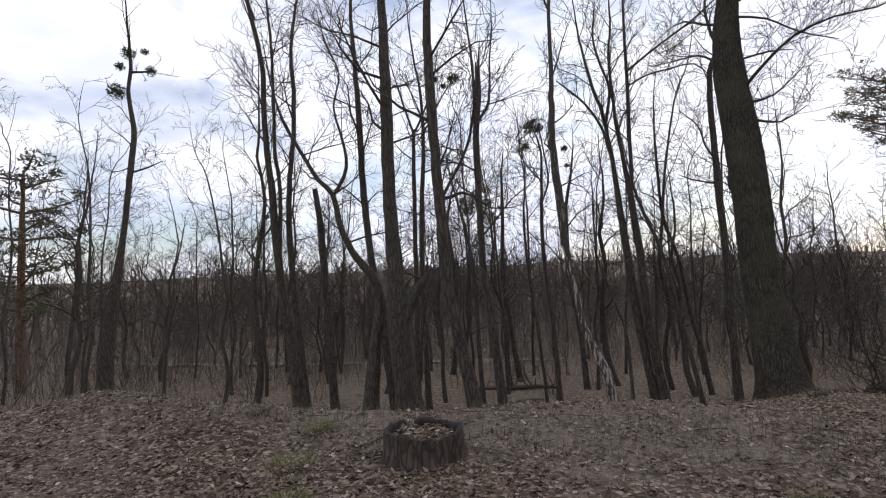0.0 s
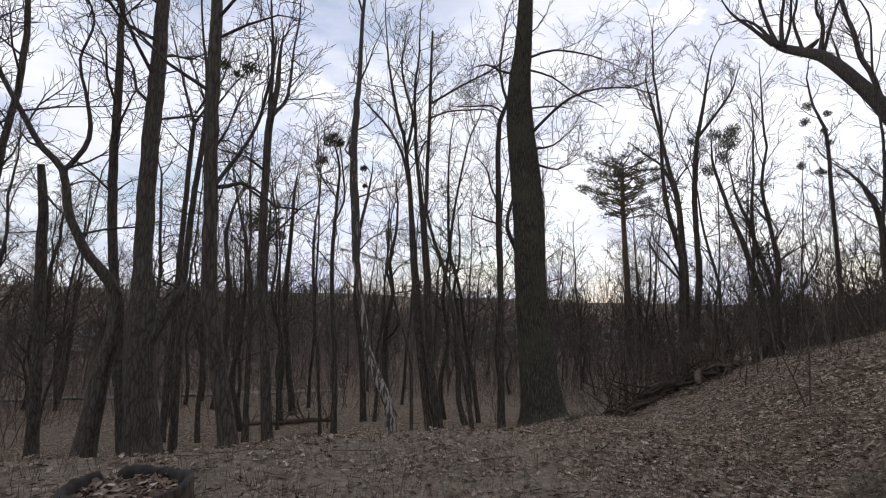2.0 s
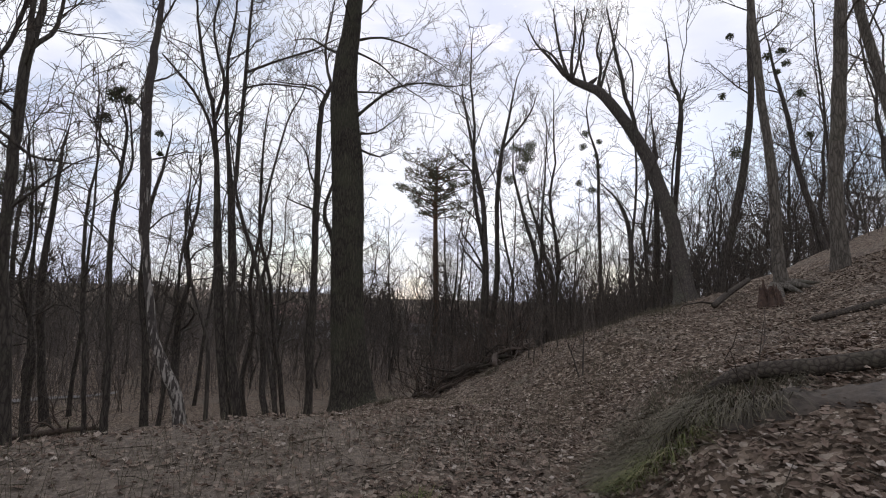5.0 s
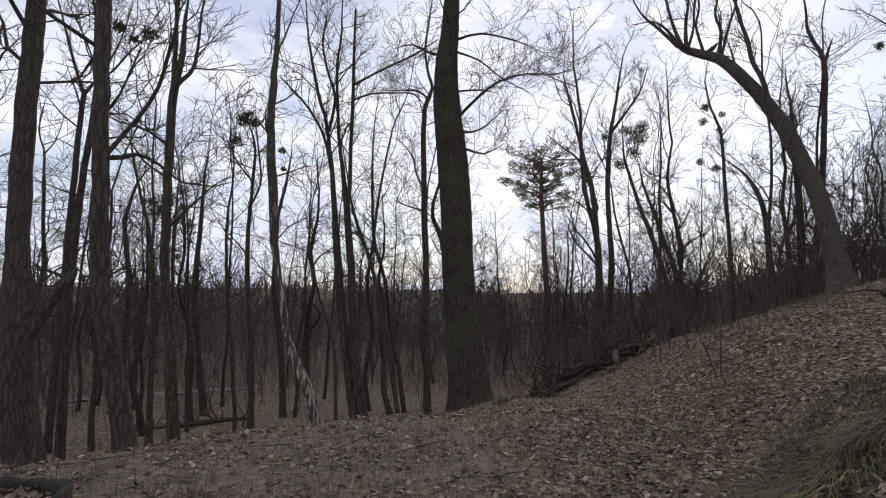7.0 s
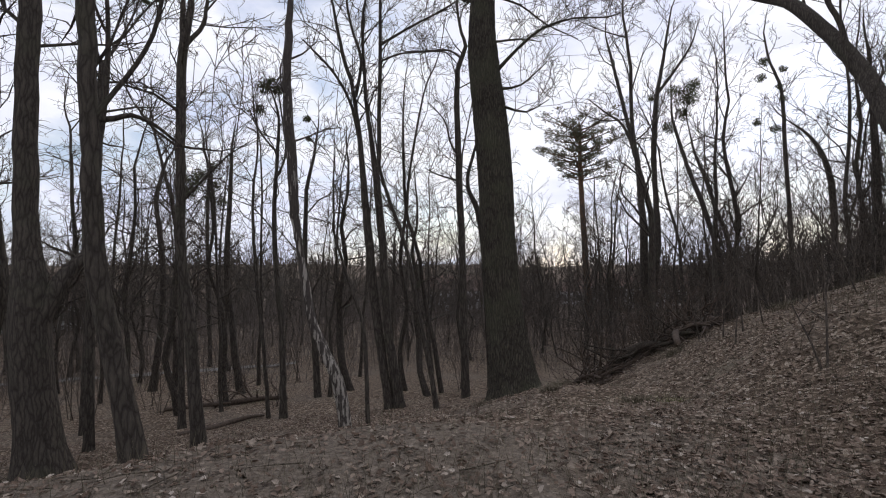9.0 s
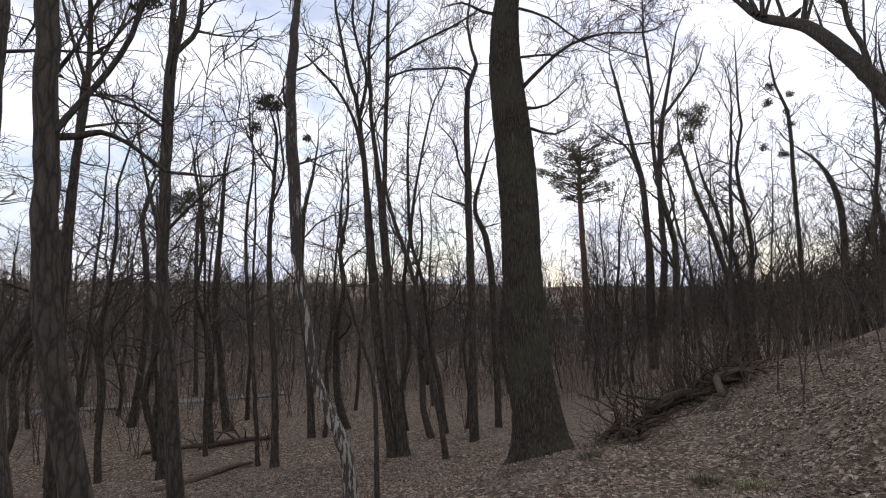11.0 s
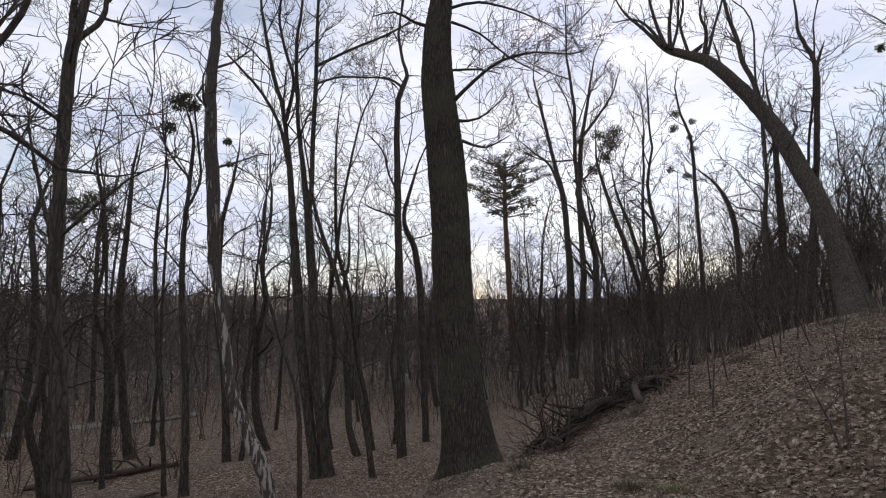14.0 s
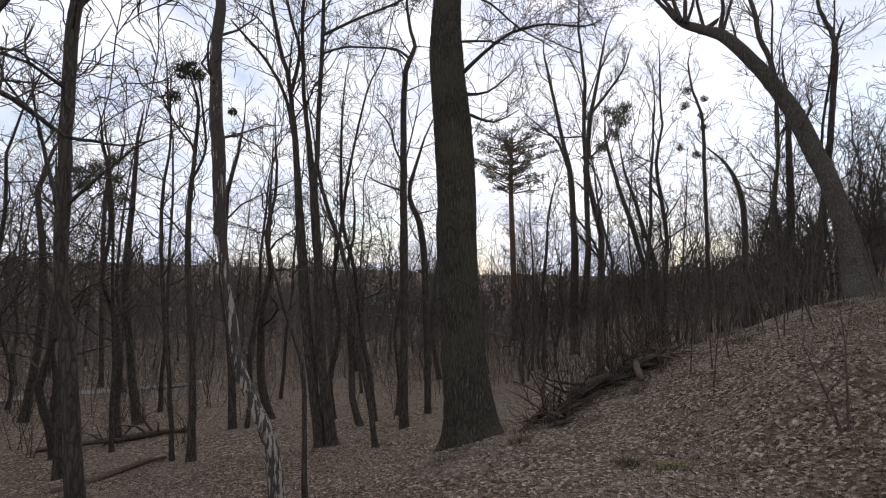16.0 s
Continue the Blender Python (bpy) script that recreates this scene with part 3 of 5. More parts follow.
tree("young_tree", "thin dark tree leaning behind the slope", [[(1.59, 18, -1.93, 0.075), (1.37, 18.02, -0.94, 0.07), (1.17, 18.05, -0.06, 0.07), (0.89, 18.07, 1.85, 0.059), (0.57, 18.11, 2.93, 0.053), (0.48, 18.12, 3.81, 0.048), (0.43, 18.12, 5.47, 0.036), (0.44, 18.12, 6.49, 0.025)]],
    45, bare=0.5, limbs=10, limb_len=1.3, leader=1.6, sides=10)
tree("slender_tree", "straight slender dark tree forking near its top", [[(2.15, 16.41, -2.31, 0.116), (2.12, 16.41, -0.7, 0.1), (2.1, 16.42, 0.69, 0.101), (2.07, 16.42, 2.13, 0.097), (2.02, 16.43, 3.6, 0.092), (1.98, 16.44, 5.1, 0.083), (1.98, 16.44, 6.65, 0.078), (2.05, 16.42, 7.21, 0.073), (2.23, 16.39, 7.69, 0.057), (2.12, 16.41, 8.09, 0.045), (2, 16.43, 8.89, 0.034), (2.12, 16.41, 9.89, 0.023)]],
    16, bare=0.66, limbs=8, limb_len=1.3, leader=2.0, sides=12, extra=[
        ([(2.08, 16.42, 7.37, 0.034), (1.75, 16.47, 7.6, 0.028), (1.16, 16.57, 7.61, 0.022), (0.49, 16.68, 7.63, 0.011)], 9),
        ([(2, 16.43, 4.5, 0.033), (1.77, 16.47, 4.95, 0.028), (1.62, 16.5, 5.56, 0.022), (1.18, 16.57, 6.09, 0.011)], 11),
        ([(2.01, 16.43, 3.82, 0.038), (1.78, 16.47, 3.89, 0.027), (1.35, 16.54, 4.04, 0.022), (1.06, 16.59, 4.21, 0.011)], 11)])
tree("bent_tree", "dark tree with a trunk bent over near its top", [[(3.2, 18.52, -1.1, 0.105), (3.1, 18.54, 0.55, 0.1), (3, 18.56, 2.24, 0.101), (2.85, 18.6, 3.27, 0.102), (2.63, 18.65, 3.76, 0.083), (2.52, 18.67, 4.32, 0.064), (2.76, 18.62, 5.21, 0.045), (2.96, 18.57, 5.93, 0.026)]],
    17, bare=0.6, limbs=9, limb_len=1.6, leader=1.6)
tree("broad_tree", "stout dark tree with a broken-off side limb", [[(-4.69, 10.29, -1.61, 0.339), (-4.75, 10.25, -1.04, 0.271), (-4.83, 10.2, -0.12, 0.256), (-4.86, 10.18, 0.65, 0.266), (-4.88, 10.16, 1.33, 0.202), (-4.92, 10.14, 1.85, 0.155), (-4.95, 10.12, 2.46, 0.151), (-4.96, 10.11, 3.08, 0.142), (-4.96, 10.11, 3.8, 0.134), (-4.97, 10.1, 4.53, 0.135), (-4.96, 10.11, 5.28, 0.136), (-4.96, 10.11, 6.04, 0.128), (-4.98, 10.09, 7.58, 0.102)]],
    18, BARK, bare=0.6, limbs=8, limb_len=2.2, leader=3.0, sides=20, extra=[
        ([(-4.71, 10.13, 0.52, 0.139), (-4.54, 10.24, 1.04, 0.128), (-4.38, 10.35, 1.35, 0.099), (-4.28, 10.42, 1.52, 0.067), (-4.24, 10.45, 1.63, 0.017)], 1)])
tree("tall_tree", "tall dark tree standing behind a stouter trunk", [[(-5.89, 11.67, -1.79, 0.11), (-6.09, 11.54, -0.02, 0.101), (-6.24, 11.44, 1.36, 0.091), (-6.32, 11.38, 2.15, 0.092), (-6.4, 11.33, 3.15, 0.092), (-6.45, 11.29, 4.17, 0.083), (-6.47, 11.28, 5.21, 0.075), (-6.5, 11.26, 6.27, 0.068), (-6.57, 11.21, 7.87, 0.054)]],
    24, bare=0.5, limbs=9, limb_len=1.8, leader=3.0)
t, _ = tree("slender_tree", "slender dark tree carrying balls of mistletoe", [[(-5.3, 12.36, -0.7, 0.083), (-5.34, 12.34, 1.08, 0.072), (-5.33, 12.34, 2.23, 0.069), (-5.3, 12.36, 3.18, 0.061), (-5.26, 12.38, 4.03, 0.057), (-5.21, 12.4, 4.91, 0.053), (-5.19, 12.41, 5.8, 0.045), (-5.25, 12.39, 6.68, 0.036), (-5.34, 12.34, 7.3, 0.027), (-5.46, 12.28, 8.44, 0.018)]],
    46, bare=0.5, limbs=10, limb_len=1.7, leader=1.5, sides=12, extra=[
        ([(-5.2, 12.41, 5.61, 0.027), (-4.97, 12.52, 5.87, 0.023), (-4.74, 12.63, 6.33, 0.019), (-4.45, 12.77, 6.83, 0.014)], 9)])
mistletoe(t, [(-4.41, 12.79, 6.9, 0.179), (-4.66, 12.67, 6.69, 0.088), (-4.9, 12.55, 6.87, 0.143)], 46)
tree("crooked_tree", "dark tree with a crooked S-shaped limb", [[(-5.7, 10.18, -1.21, 0.181), (-5.56, 10.26, -0.11, 0.143), (-5.44, 10.34, 0.98, 0.126), (-5.57, 10.26, 1.57, 0.108), (-5.83, 10.09, 1.97, 0.086), (-6.03, 9.96, 2.37, 0.077), (-6.18, 9.87, 2.9, 0.067), (-6.28, 9.81, 3.49, 0.058), (-6.54, 9.64, 3.82, 0.048), (-6.74, 9.51, 4.22, 0.043), (-6.92, 9.4, 4.61, 0.038), (-7.1, 9.28, 5.01, 0.034), (-7.25, 9.19, 5.41, 0.029), (-7.4, 9.09, 6.07, 0.019)]],
    19, bare=0.5, limbs=12, limb_len=1.6, leader=1.6, extra=[
        ([(-6.25, 9.82, 3.49, 0.043), (-6.05, 9.95, 3.92, 0.044), (-6, 9.98, 4.34, 0.039), (-6.11, 9.91, 4.98, 0.029), (-6.22, 9.84, 5.54, 0.024), (-6.1, 9.92, 6.35, 0.02), (-6.33, 9.77, 7.03, 0.02), (-6.5, 9.66, 7.84, 0.01)], 12)])
tree("tall_tree", "tall dark tree with a long hanging side limb", [[(-2.18, 7.9, -0.81, 0.127), (-2.25, 7.86, -0.3, 0.109), (-2.36, 7.8, 0.3, 0.099), (-2.47, 7.74, 0.96, 0.092), (-2.54, 7.71, 1.51, 0.092), (-2.56, 7.69, 1.87, 0.089), (-2.58, 7.68, 2.37, 0.087), (-2.6, 7.67, 2.77, 0.087), (-2.62, 7.66, 3.25, 0.084), (-2.64, 7.65, 3.76, 0.085), (-2.66, 7.64, 4.27, 0.085), (-2.69, 7.63, 5.27, 0.071)]],
    20, bare=0.72, limbs=4, limb_len=1.6, density=0.9, leader=3.0, sides=16, extra=[
        ([(-2.58, 7.68, 2.73, 0.032), (-2.42, 7.77, 2.77, 0.03), (-2.29, 7.84, 2.83, 0.024), (-2.14, 7.92, 2.78, 0.019), (-2.03, 7.98, 2.7, 0.017), (-1.87, 8.07, 2.57, 0.015), (-1.7, 8.16, 2.57, 0.013), (-1.54, 8.25, 2.57, 0.008), (-1.31, 8.38, 2.68, 0.004)], 8),
        ([(-2.54, 7.65, 2.74, 0.029), (-2.4, 7.73, 3.03, 0.025), (-2.25, 7.81, 3.33, 0.024), (-2.12, 7.89, 3.7, 0.022), (-2.06, 7.92, 4.07, 0.022), (-2, 7.95, 4.44, 0.02), (-1.98, 7.96, 4.95, 0.015)], 9),
        ([(-2.64, 7.75, 3.25, 0.021), (-2.51, 7.82, 3.55, 0.014), (-2.43, 7.86, 3.88, 0.012), (-2.35, 7.91, 4.18, 0.007)], 9)])
tree("forked_tree", "tall dark tree forking into two steep limbs", [[(-2.64, 10.62, -0.74, 0.106), (-2.81, 10.54, 0.5, 0.083), (-2.88, 10.51, 1.15, 0.073), (-2.93, 10.48, 1.81, 0.074), (-2.96, 10.47, 3.16, 0.069), (-2.97, 10.47, 4.44, 0.067), (-2.94, 10.48, 4.78, 0.065)],
     [(-2.96, 10.47, 4.56, 0.044), (-2.96, 10.47, 4.96, 0.042), (-2.96, 10.47, 5.34, 0.039), (-2.98, 10.46, 6.17, 0.029), (-3.05, 10.43, 7, 0.019)],
     [(-2.94, 10.48, 4.75, 0.039), (-2.86, 10.52, 4.9, 0.037), (-2.75, 10.57, 5.08, 0.035), (-2.68, 10.6, 5.3, 0.032), (-2.65, 10.61, 5.55, 0.027), (-2.63, 10.62, 6.2, 0.019)]],
    21, bare=0.5, limbs=4, limb_len=1.5, leader=1.9, sides=14, density=1.0)
tree("forked_tree", "dark double-stemmed tree on the lower slope", [[(-8.6, 11.29, -1.88, 0.2), (-8.78, 11.15, -0.15, 0.155), (-8.94, 11.01, 1.1, 0.127), (-9.08, 10.89, 3.24, 0.097), (-9.11, 10.86, 4.17, 0.092), (-9.18, 10.81, 4.8, 0.08), (-9.24, 10.76, 6.21, 0.075), (-9.26, 10.74, 7.49, 0.07), (-9.46, 10.57, 8.91, 0.058), (-9.57, 10.48, 9.55, 0.052), (-9.67, 10.4, 10.83, 0.035)],
     [(-8.99, 10.97, 1.84, 0.057), (-8.96, 11, 4.17, 0.052), (-9.04, 10.92, 5.12, 0.052), (-9.05, 10.92, 6.23, 0.046), (-9.05, 10.91, 7.35, 0.041), (-9.09, 10.88, 8.47, 0.035), (-9.15, 10.83, 9.44, 0.029)]],
    22, bare=0.5, limbs=9, limb_len=2.0, leader=2.4)
tree("tall_tree", "tall dark tree on the lower slope", [[(-9.71, 12.8, -1.96, 0.129), (-9.9, 12.65, 0.47, 0.11), (-10, 12.57, 2.23, 0.091), (-10.04, 12.54, 3.64, 0.085), (-9.98, 12.59, 5.07, 0.079), (-9.89, 12.66, 6.15, 0.073), (-9.87, 12.68, 7.61, 0.066), (-9.91, 12.64, 8.71, 0.053), (-9.83, 12.71, 9.83, 0.047), (-9.67, 12.83, 10.98, 0.034)]],
    47, bare=0.45, limbs=12, limb_len=2.0, leader=2.4)
tree("snag", "dead tree trunk with a broken top", [[(-8.61, 12.73, -2.14, 0.124), (-8.67, 12.68, -0.21, 0.112), (-8.78, 12.6, 1.82, 0.107), (-8.84, 12.56, 3.19, 0.095), (-8.95, 12.47, 4.31, 0.076)]],
    23, bare=0.5, limbs=4, limb_len=1.2, leader=0)
tree("slender_tree", "slender dark tree forking among stouter trunks", [[(-6.96, 14.92, -2.09, 0.088), (-6.94, 14.93, -0.47, 0.082), (-6.91, 14.94, 1.36, 0.082), (-6.89, 14.95, 3.22, 0.069), (-6.87, 14.97, 5.1, 0.062), (-6.82, 14.99, 6.43, 0.056)]],
    25, bare=0.7, limbs=4, limb_len=1.4, leader=0, extra=[
        ([(-6.83, 14.99, 6.28, 0.042), (-7.08, 14.85, 7.2, 0.035), (-7.32, 14.73, 8.17, 0.021), (-7.54, 14.62, 9.05, 0.014)], 12),
        ([(-6.83, 14.99, 6.28, 0.042), (-6.52, 15.15, 7, 0.035), (-6.22, 15.3, 7.95, 0.021), (-6.02, 15.4, 9.11, 0.014)], 12)])
t, _ = tree("tall_tree", "tall sparse tree hung with mistletoe at its top", [[(-19.32, 12.56, -2.36, 0.329), (-19.23, 12.7, 0.07, 0.232), (-19.02, 13.01, 2.93, 0.14), (-18.95, 13.13, 4.05, 0.116), (-18.86, 13.26, 5.88, 0.109), (-18.77, 13.4, 7.74, 0.102), (-18.83, 13.3, 8.9, 0.085), (-18.88, 13.24, 9.59, 0.076), (-18.83, 13.31, 10.54, 0.068), (-18.85, 13.28, 11.48, 0.051), (-18.9, 13.2, 12.64, 0.034), (-18.93, 13.15, 13.82, 0.017)]],
    26, bare=0.45, limbs=8, limb_len=1.5, leader=1.6, last=2, tip=0.008, extra=[
        ([(-18.83, 13.31, 10.35, 0.051), (-18.62, 13.64, 10.43, 0.043), (-18.37, 14.03, 10.56, 0.026)], 4),
        ([(-18.8, 13.36, 6.23, 0.042), (-18.52, 13.79, 6.46, 0.034), (-18.21, 14.26, 6.8, 0.017)], 4)])
mistletoe(t, [(-18.87, 13.24, 11.12, 0.299), (-19.03, 13, 10.52, 0.205), (-19.08, 12.92, 9.47, 0.386), (-18.44, 13.91, 10.51, 0.258), (-18.56, 13.73, 11.31, 0.164)], 26)
# the bowed tree on the hillside, its upper side set with upright shoots
tree("bowed_tree", "bowed tree leaning far over with upright shoots along it", [[(12.18, 12.54, 0.74, 0.411), (12.64, 13.05, 1.23, 0.411), (12.96, 13.42, 1.85, 0.31), (13.22, 13.79, 2.74, 0.267), (13.42, 14.17, 3.55, 0.254), (13.59, 14.57, 4.47, 0.248), (13.67, 15.03, 5.39, 0.242), (13.75, 15.47, 6.31, 0.234), (13.79, 15.92, 7.12, 0.226), (13.75, 16.43, 8.02, 0.217), (13.67, 16.96, 8.81, 0.216), (13.55, 17.5, 9.61, 0.215), (13.4, 18.05, 10.31, 0.195), (13.2, 18.63, 10.76, 0.166), (12.99, 19.2, 11.19, 0.147), (12.93, 19.63, 11.62, 0.128), (12.96, 19.99, 11.93, 0.069)]],
    32, BARK, bare=2.0, limbs=0, leader=0, sides=18, up=0.16, extra=[
        ([(12.54, 19.25, 11.36, 0.088), (12.07, 19.63, 12.21, 0.065), (11.54, 20.06, 13.1, 0.042), (11.16, 20.37, 14.25, 0.017)], 8),
        ([(12.57, 19.22, 11.4, 0.08), (12.23, 19.5, 12.2, 0.057), (11.85, 19.81, 12.68, 0.033), (11.19, 20.34, 12.78, 0.017)], 8),
        ([(12.66, 19.15, 11.28, 0.088), (12.44, 19.33, 12.25, 0.065), (12.27, 19.46, 13.36, 0.049), (12.16, 19.56, 14.59, 0.025)], 8),
        ([(12.77, 19.07, 11.2, 0.087), (12.79, 19.05, 12.24, 0.064), (12.89, 18.97, 13.13, 0.048), (12.87, 18.98, 14.54, 0.024)], 8),
        ([(12.81, 19.03, 11.15, 0.063), (12.99, 18.88, 11.95, 0.048), (13.07, 18.82, 13.07, 0.04), (13.32, 18.62, 14.35, 0.024)], 8)] + [
        ([(13.24, 18.68, 10.84, 0.062), (13.07, 18.82, 12.04, 0.048), (13.18, 18.73, 12.8, 0.04), (13.09, 18.81, 14.22, 0.024)], 8),
        ([(13.32, 18.62, 10.81, 0.109), (13.54, 18.44, 11.01, 0.077), (13.61, 18.39, 11.13, 0.031)], 1),
        ([(13.62, 18.37, 10.55, 0.085), (13.73, 18.29, 11.6, 0.062), (13.6, 18.39, 12.31, 0.047), (13.8, 18.23, 13.48, 0.023)], 8),
        ([(13.7, 18.32, 10.53, 0.061), (13.95, 18.11, 11.74, 0.046), (14.16, 17.94, 12.56, 0.038), (14.31, 17.82, 13.73, 0.015)], 8),
        ([(14.04, 18.04, 10.04, 0.061), (13.97, 18.09, 10.64, 0.03), (13.87, 18.17, 11.22, 0.015)], 8)] + [
        ([(13.87, 16.36, 7.74, 0.102), (13.75, 16.47, 8.8, 0.082), (13.56, 16.65, 9.54, 0.076), (13.48, 16.72, 10.37, 0.07), (13.33, 16.86, 11.24, 0.057), (13.24, 16.94, 12.1, 0.05), (13.08, 17.1, 13.44, 0.029)], 12),
        ([(13.25, 15.05, 6.07, 0.061), (13.43, 14.88, 6.65, 0.03), (13.35, 14.96, 7.02, 0.012)], 4)])
tree("tall_tree", "straight dark tree beside the bowed one", [[(14.84, 16.28, 1.15, 0.124), (14.97, 16.11, 2.74, 0.111), (15.09, 15.97, 3.97, 0.098), (15.21, 15.81, 5.75, 0.092), (15.3, 15.69, 7.57, 0.086), (15.35, 15.63, 8.86, 0.08), (15.32, 15.67, 9.41, 0.067), (15.23, 15.79, 9.85, 0.054), (15.13, 15.92, 10.38, 0.048), (15.11, 15.94, 11.14, 0.035), (15.07, 15.99, 11.96, 0.021)]],
    33, bare=0.6, limbs=6, limb_len=1.3, leader=1.2, extra=[
        ([(15.35, 15.63, 9.02, 0.054), (15.44, 15.53, 9.49, 0.04), (15.52, 15.41, 9.88, 0.013)], 4),
        ([(15.33, 15.67, 9.45, 0.027), (15.19, 15.84, 9.72, 0.02), (14.97, 16.12, 9.99, 0.01)], 4)])
t, _ = tree("curved_tree", "dark curving tree on the hillside", [[(14.68, 13.89, 0.52, 0.222), (14.77, 13.77, 1.43, 0.204), (14.87, 13.66, 2.54, 0.145), (15.04, 13.45, 3.65, 0.13), (15.21, 13.24, 4.94, 0.123), (15.34, 13.09, 6.06, 0.116), (15.46, 12.94, 7.37, 0.103), (15.52, 12.87, 8.71, 0.097), (15.53, 12.85, 10.09, 0.091), (15.56, 12.82, 11.7, 0.077), (15.58, 12.8, 13.75, 0.057)]],
    34, bare=0.5, limbs=9, limb_len=1.8, leader=2.4)
mistletoe(t, [(15.22, 13.24, 6.51, 0.243), (15.17, 13.29, 10.65, 0.135), (14.99, 13.52, 8.57, 0.134)], 34)
grey_tree, _ = tree("tall_tree", "grey-barked tree on the hillside with spreading roots", [[(10.06, 8.22, 1.11, 0.224), (10.02, 8.28, 1.7, 0.131), (9.99, 8.32, 2.41, 0.106), (9.98, 8.32, 3.08, 0.101), (9.97, 8.34, 3.98, 0.092), (9.93, 8.4, 4.92, 0.084), (9.89, 8.45, 5.77, 0.076), (9.86, 8.48, 6.63, 0.077), (9.84, 8.52, 7.26, 0.074), (9.83, 8.52, 8.4, 0.066)]],
    35, BARK_GREY, bare=0.65, limbs=5, limb_len=1.6, leader=3.0, sides=16, flare=0.6)
tree("tall_tree", "straight grey-barked tree on the hillside", [[(11.59, 8.12, 1.71, 0.222), (11.57, 8.15, 2.51, 0.155), (11.57, 8.15, 3.78, 0.134), (11.63, 8.05, 5.32, 0.129), (11.67, 7.97, 6.52, 0.119), (11.71, 7.91, 7.75, 0.114), (11.77, 7.82, 9.24, 0.099)]],
    36, BARK_GREY, bare=0.6, limbs=5, limb_len=1.8, leader=4.0, sides=16, flare=0.5)
tree("slanting_tree", "grey tree slanting out over the hillside", [[(12.73, 7.36, 2.07, 0.154), (12.68, 7.46, 2.74, 0.123), (12.61, 7.61, 5.08, 0.106), (12.51, 7.82, 6.69, 0.093), (12.46, 7.93, 7.5, 0.09), (12.42, 8.02, 8.39, 0.082), (12.38, 8.11, 9.38, 0.07)]],
    48, BARK_GREY, bare=0.5, limbs=6, limb_len=1.8, leader=2.5, sides=14)
t, _ = tree("slanting_tree", "slanting dark tree hung with mistletoe", [[(18.92, 12.7, 2.33, 0.14), (18.78, 12.9, 3.47, 0.121), (18.58, 13.18, 5.09, 0.102), (18.42, 13.41, 6.55, 0.089), (18.32, 13.54, 8.04, 0.083), (18.2, 13.72, 9.37, 0.069), (18.09, 13.88, 10.51, 0.047), (18.02, 13.97, 11.43, 0.024)]],
    37, bare=0.4, limbs=14, limb_len=1.9, leader=1.6)
mistletoe(t, [(17.99, 14.01, 10.89, 0.19), (18.24, 13.67, 10.99, 0.188), (18.32, 13.55, 10.49, 0.166), (18.54, 13.24, 9.23, 0.183), (18.66, 13.07, 7.62, 0.16), (18.16, 13.78, 10.21, 0.125)], 37)
tree("forked_tree", "broad bare tree forking low on the wooded slope", [[(13.38, 28.62, -0.26, 0.254), (13.36, 28.63, 0.95, 0.216), (13.38, 28.62, 3.41, 0.196), (13.3, 28.66, 5.3, 0.174), (13.17, 28.73, 7.55, 0.141), (12.86, 28.9, 9.2, 0.118), (12.5, 29.1, 11.22, 0.096), (12.13, 29.3, 13.3, 0.073), (11.87, 29.44, 14.71, 0.037)],
     [(13.69, 28.35, -0.31, 0.202), (13.81, 28.28, 0.95, 0.181), (13.96, 28.2, 3.39, 0.159), (13.92, 28.23, 5.26, 0.149), (13.88, 28.25, 7.47, 0.139), (14, 28.18, 9.72, 0.129), (14.12, 28.12, 11.01, 0.117), (14.41, 27.96, 12.63, 0.083), (14.59, 27.86, 13.93, 0.059), (14.83, 27.73, 15.41, 0.036)]],
    38, bare=0.5, limbs=12, limb_len=2.4, leader=2.0, up=0.2, tip=0.008, extra=[
        ([(13.13, 28.66, 7.53, 0.093), (12.55, 28.97, 9.36, 0.071), (11.74, 29.42, 10.27, 0.048), (10.91, 29.87, 11.19, 0.024)], 11),
        ([(14.09, 28.13, 10.85, 0.094), (14.93, 27.67, 12.07, 0.07), (15.63, 27.29, 13.29, 0.047), (15.93, 27.12, 14.4, 0.023)], 11)])
t, _ = tree("slanting_tree", "slanting tree thickly hung with mistletoe", [[(15.87, 25.42, 0.98, 0.145), (15.59, 25.6, 2.1, 0.136), (15.32, 25.79, 3.53, 0.127), (15.03, 25.98, 4.84, 0.117), (14.63, 26.25, 6.33, 0.097), (14.33, 26.45, 7.71, 0.087), (14.09, 26.61, 8.95, 0.066), (14.05, 26.63, 10.19, 0.033)]],
    39, bare=0.4, limbs=12, limb_len=1.8, leader=1.6, tip=0.008)
mistletoe(t, [(14.71, 26.19, 10.03, 0.593), (14.49, 26.34, 9.2, 0.415), (14.18, 26.55, 10.48, 0.359), (13.93, 26.71, 8.6, 0.358), (14.89, 26.07, 10.61, 0.385), (13.26, 27.16, 10.3, 0.243)], 39)
tree("slanting_tree", "slanting bare tree on the wooded slope", [[(16.59, 25.73, 0.97, 0.126), (16.33, 25.9, 2.68, 0.117), (15.99, 26.14, 4.15, 0.108), (15.66, 26.36, 5.65, 0.098), (15.25, 26.64, 7.19, 0.066), (15.06, 26.77, 8.44, 0.034)]],
    40, bare=0.4, limbs=9, limb_len=1.8, leader=1.8, tip=0.008)
